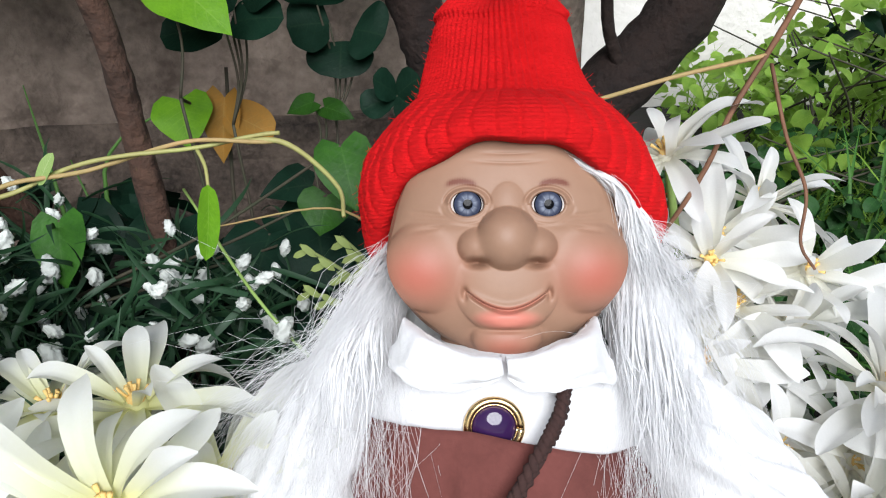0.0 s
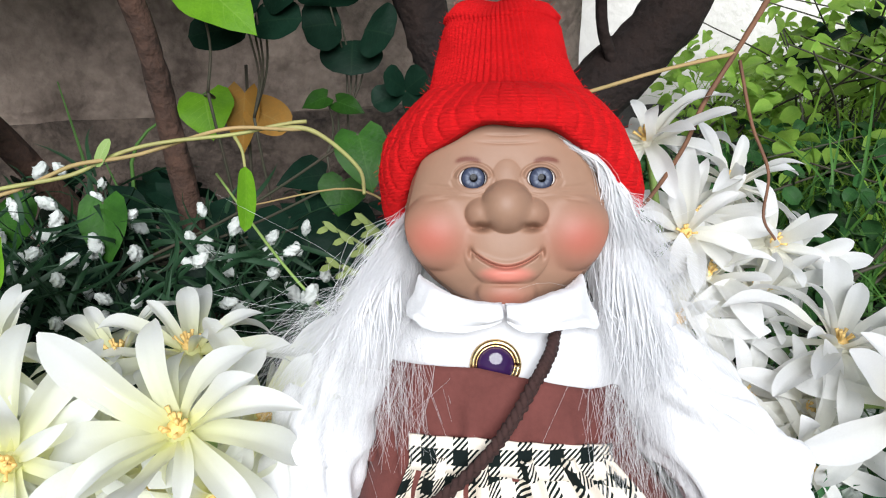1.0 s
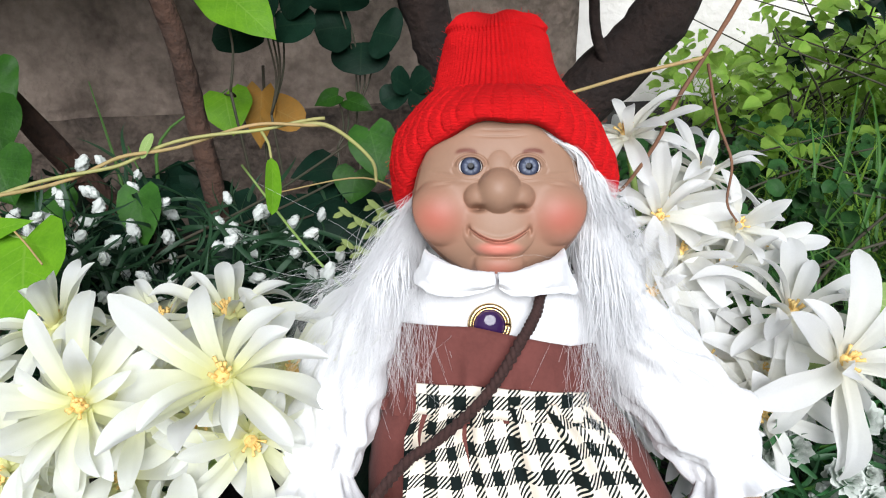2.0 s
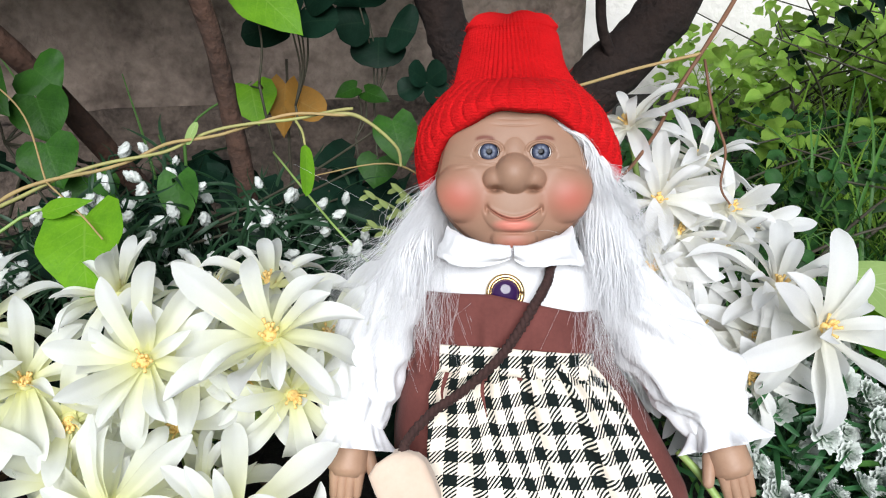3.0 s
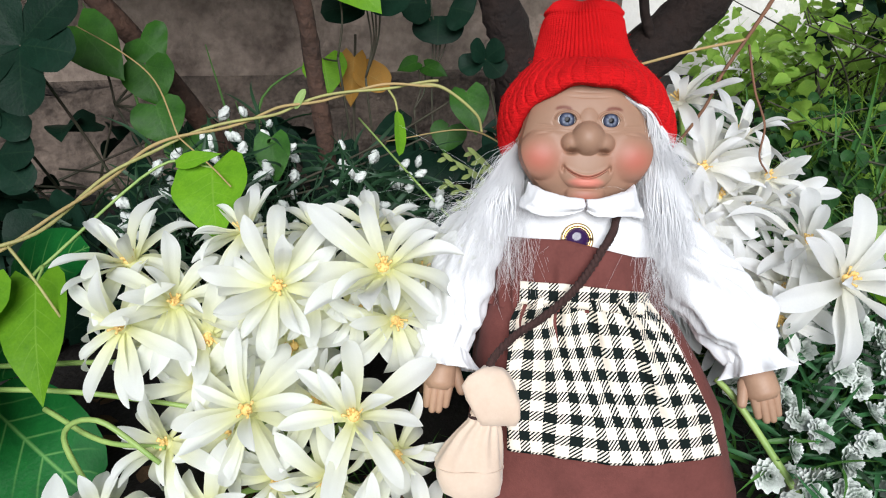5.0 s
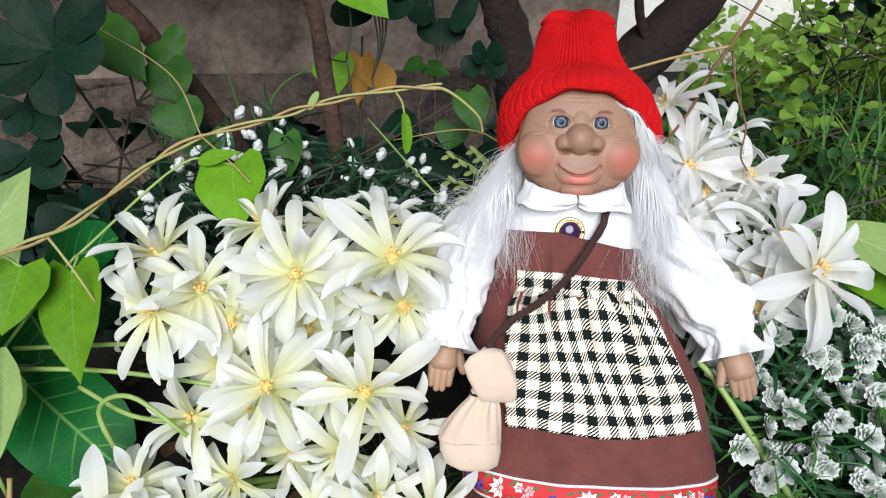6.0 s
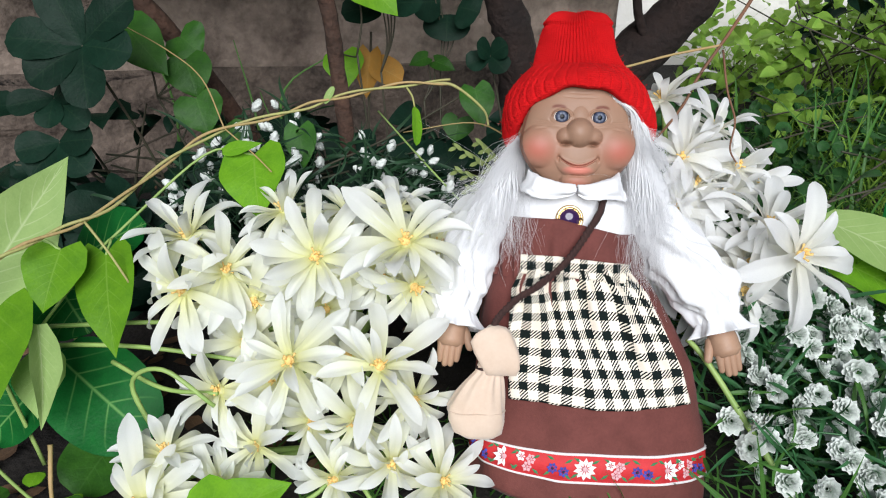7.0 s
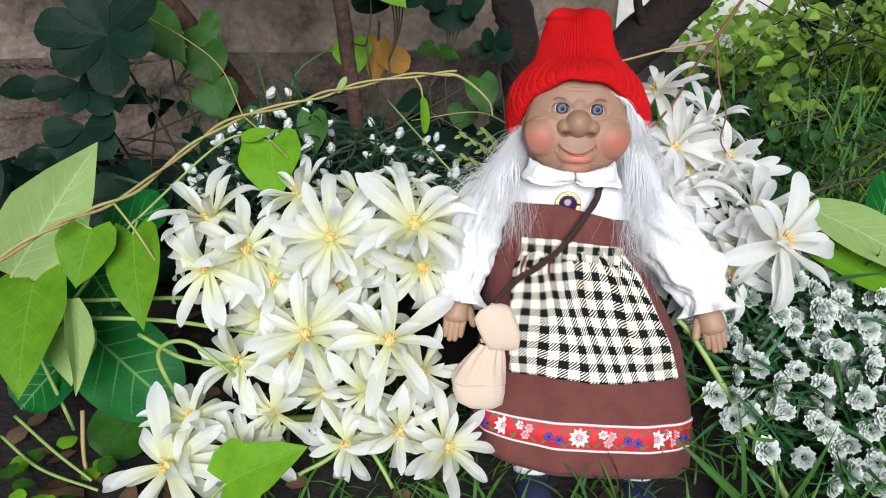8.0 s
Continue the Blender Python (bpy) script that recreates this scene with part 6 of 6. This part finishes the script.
# ---- small white blooms ----
def rosette_mesh(seed, rows=4):
    """A ruffled many-petalled little bloom, 1 wide, facing +z."""
    rng = np.random.RandomState(seed)
    g = Geo()
    for k in range(rows):
        r1 = 0.5 * (1 - 0.2 * k)
        n = 44
        a = np.linspace(0, 2 * np.pi, n, endpoint=False)
        fr = 1 + 0.09 * np.cos(a * (10 - k) + rng.uniform(0, 6)) + 0.05 * rng.uniform(-1, 1, n)
        z1 = 0.1 + 0.09 * k
        lip = np.stack([r1 * fr * np.cos(a), r1 * fr * np.sin(a), z1 + 0.05 * rng.uniform(-1, 1, n)], -1)
        mid = np.stack([0.62 * r1 * np.cos(a), 0.62 * r1 * np.sin(a), np.full(n, 0.03 + 0.07 * k)], -1)
        low = np.stack([0.1 * np.cos(a), 0.1 * np.sin(a), np.full(n, 0.02 * k)], -1)
        v, f = rings(np.stack([low, mid, lip]), cap=False)
        g.add(v, f, M_BABY, base_yellow=np.repeat([0.95, 0.25, 0.0], n) * (1.0 if k < 3 else 0.5))
    return g.mesh("bloom")


ROSETTES = [rosette_mesh(k, 4 + k % 2) for k in range(5)]


def bud_mesh(seed):
    """A short spike of closed little blooms, twice as long as wide, along +z."""
    rng = np.random.RandomState(seed)
    n, t = 22, np.linspace(0, 1, 13)
    a = np.linspace(0, 2 * np.pi, n, endpoint=False)
    r = 0.3 * np.sin(np.pi * (0.06 + 0.86 * t)) ** 0.8
    knob = 1 + 0.38 * np.sin(4 * a[None] + 9 * t[:, None] + seed) * np.cos(21 * t[:, None]) + 0.1 * rng.uniform(-1, 1, (13, n))
    v = np.stack([r[:, None] * knob * np.cos(a), r[:, None] * knob * np.sin(a), (1.15 * t - 0.45)[:, None] + 0.05 * rng.uniform(-1, 1, (13, n))], -1)
    g = Geo().add(*rings(v), M_BABY, base_yellow=np.repeat(np.clip(0.55 - 2.2 * t, 0, 1), n))
    return g.mesh("bloom")


BUDS = [bud_mesh(60 + k) for k in range(4)]


def bloom_spray(label, root, n, place, size, seed, group, shapes, green=M_STEM_DARK):
    t = thing("small_bloom_spray", root, label, "flowers", group)
    rng = np.random.RandomState(seed)
    g, h = Geo(), Geo()
    o = np.array(root)
    for k in range(n):
        c, nn = place(rng)
        m = Matrix.Translation(c) @ Vector(nn).normalized().to_track_quat("Z", "Y").to_matrix().to_4x4() @ Matrix.Rotation(rng.uniform(0, 6), 4, "Z") @ Matrix.Scale(size * rng.uniform(0.75, 1.15), 4)
        put("bloom", shapes[rng.randint(len(shapes))], t, at=under(t, m))
        nn = np.array(Vector(nn).normalized())
        p = smooth_line([c, c - 0.03 * nn, (c - 0.05 * nn) * 0.5 + o * 0.5 + rng.normal(0, 0.015, 3), o + rng.normal(0, 0.01, 3)], 5) - o
        g.add(*tube(p, 0.0009, 5), green)
        for _ in range(5):
            b = c - rng.uniform(0.01, 0.06) * nn + rng.normal(0, 0.012, 3)
            a = rng.uniform(0, 6.28)
            d = np.array([np.cos(a), np.sin(a), rng.uniform(-0.2, 0.9)])
            pv, pf, aa = leaf_grid(rng.uniform(0.03, 0.07), 0.004, "blade", 0.3, rng.uniform(0.3, 2.2), nu=7, nv=3)
            q = np.array(aim(b, b + d, rng.normal(0, 1, 3)).to_3x3())
            h.add(pv @ q.T + b - o, pf, M_GRASS if rng.uniform() < 0.25 and green is M_STEM_DARK else green, **aa)
    put("undergrowth", g, t)["kind"] = "stuff"
    put("foliage", h, t)["kind"] = "stuff"
    return t


def right_bank(rng):
    while True:
        c = np.array([rng.uniform(0.155, 0.42), rng.uniform(0.1, 0.33), 0.0])
        c[2] = 0.045 + 0.5 * (c[1] - 0.09) + rng.uniform(-0.025, 0.02)
        if c[1] > 0.12 + 0.9 * (0.19 - c[0]):
            return c, (rng.normal(0, 0.55), -0.7 + rng.normal(0, 0.4), 0.6 + rng.normal(0, 0.3))


def left_bank(rng):
    c = np.array([rng.uniform(-0.36, -0.08), rng.uniform(0.29, 0.45), 0.0])
    c[2] = 0.185 + 0.12 * (c[1] - 0.3) + rng.uniform(-0.04, 0.045) + 0.015 * np.sin(c[0] * 40)
    return c, (rng.normal(0, 0.7), -0.2 + rng.normal(0, 0.4), 0.7 + rng.normal(0, 0.3))


bloom_spray("small ruffled white blooms on green plastic stems", (0.27, 0.24, 0.0), 235, right_bank, 0.0215, 41, "small bloom sprays", ROSETTES)
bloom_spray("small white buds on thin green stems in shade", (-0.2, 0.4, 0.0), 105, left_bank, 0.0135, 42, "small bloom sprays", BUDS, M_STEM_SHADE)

# a stem across the small blooms, single grass blades by the hem
cane = thing("flower_stem", (0.225, 0.105, 0.005), "yellow-green jointed stem lying on the blooms", "stem", "flower stems")
stem(cane, [(0.125, 0.2, 0.135), (0.14, 0.187, 0.122), (0.171, 0.161, 0.082), (0.201, 0.136, 0.042), (0.228, 0.1, 0.0)], 0.0024, 0.0032)
tuft = thing("grass_tuft", (0.1, 0.1, 0.0), "broad bent grass blades before the brown hem", "grass")
for b, tip, w, d in [((0.03, 0.09, -0.005), (0.095, 0.1, 0.022), 0.007, 1.0), ((0.06, 0.085, 0.0), (0.12, 0.09, 0.012), 0.007, 0.5), ((0.19, 0.11, 0.0), (0.11, 0.115, 0.075), 0.008, 0.9), ((0.185, 0.11, 0.0), (0.16, 0.12, 0.11), 0.005, 0.4), ((0.21, 0.1, 0.0), (0.24, 0.11, 0.1), 0.005, 0.4), ((0.14, 0.09, 0.0), (0.2, 0.08, 0.02), 0.005, 0.4), ((0.2, 0.1, 0.0), (0.15, 0.08, 0.03), 0.004, 0.8), ((-0.06, 0.1, 0.0), (-0.1, 0.09, 0.03), 0.005, 0.8)]:
    leaf("blade", tuft, b, tip, w, "blade", M_GRASS, fold=0.3, droop=d, ripple=0)

verge = thing("grass_tuft", (0.27, 0.09, 0.0), "long arching grass blades before the small blooms", "grass")
BLADES = np.random.RandomState(91)
for _ in range(26):
    b = np.array([BLADES.uniform(0.17, 0.38), BLADES.uniform(0.05, 0.12), -0.004])
    tip = b + np.array([BLADES.uniform(-0.07, 0.07), BLADES.uniform(-0.01, 0.03), BLADES.uniform(0.03, 0.085)])
    leaf("blade", verge, b, tip, BLADES.uniform(0.003, 0.006), "blade", M_GRASS, fold=0.3, droop=BLADES.uniform(0.5, 1.6), ripple=0, nu=10, nv=3)

fern = thing("fern_sprig", (-0.02, 0.33, 0.2), "yellow-green fern sprig behind the hair", "plant")
for k, (b, tip) in enumerate([((-0.02, 0.33, 0.215), (-0.08, 0.37, 0.243)), ((-0.02, 0.33, 0.205), (-0.078, 0.36, 0.22)), ((-0.02, 0.33, 0.22), (-0.055, 0.36, 0.252)), ((-0.02, 0.32, 0.2), (-0.065, 0.345, 0.205))]):
    b, tip = np.array(b), np.array(tip)
    stem(fern, [b, (b + tip) / 2 + (0, 0, 0.004), tip], 0.0014, 0.0008, M_FERN, "rib")
    for j in range(9):
        c = b + (tip - b) * (0.2 + 0.09 * j)
        sd = 1 if j % 2 else -1
        leaf("leaf", fern, c, c + np.array([-0.009, 0.0, 0.006 * sd + 0.002]), 0.004, "oval", M_FERN, nu=5, nv=3)
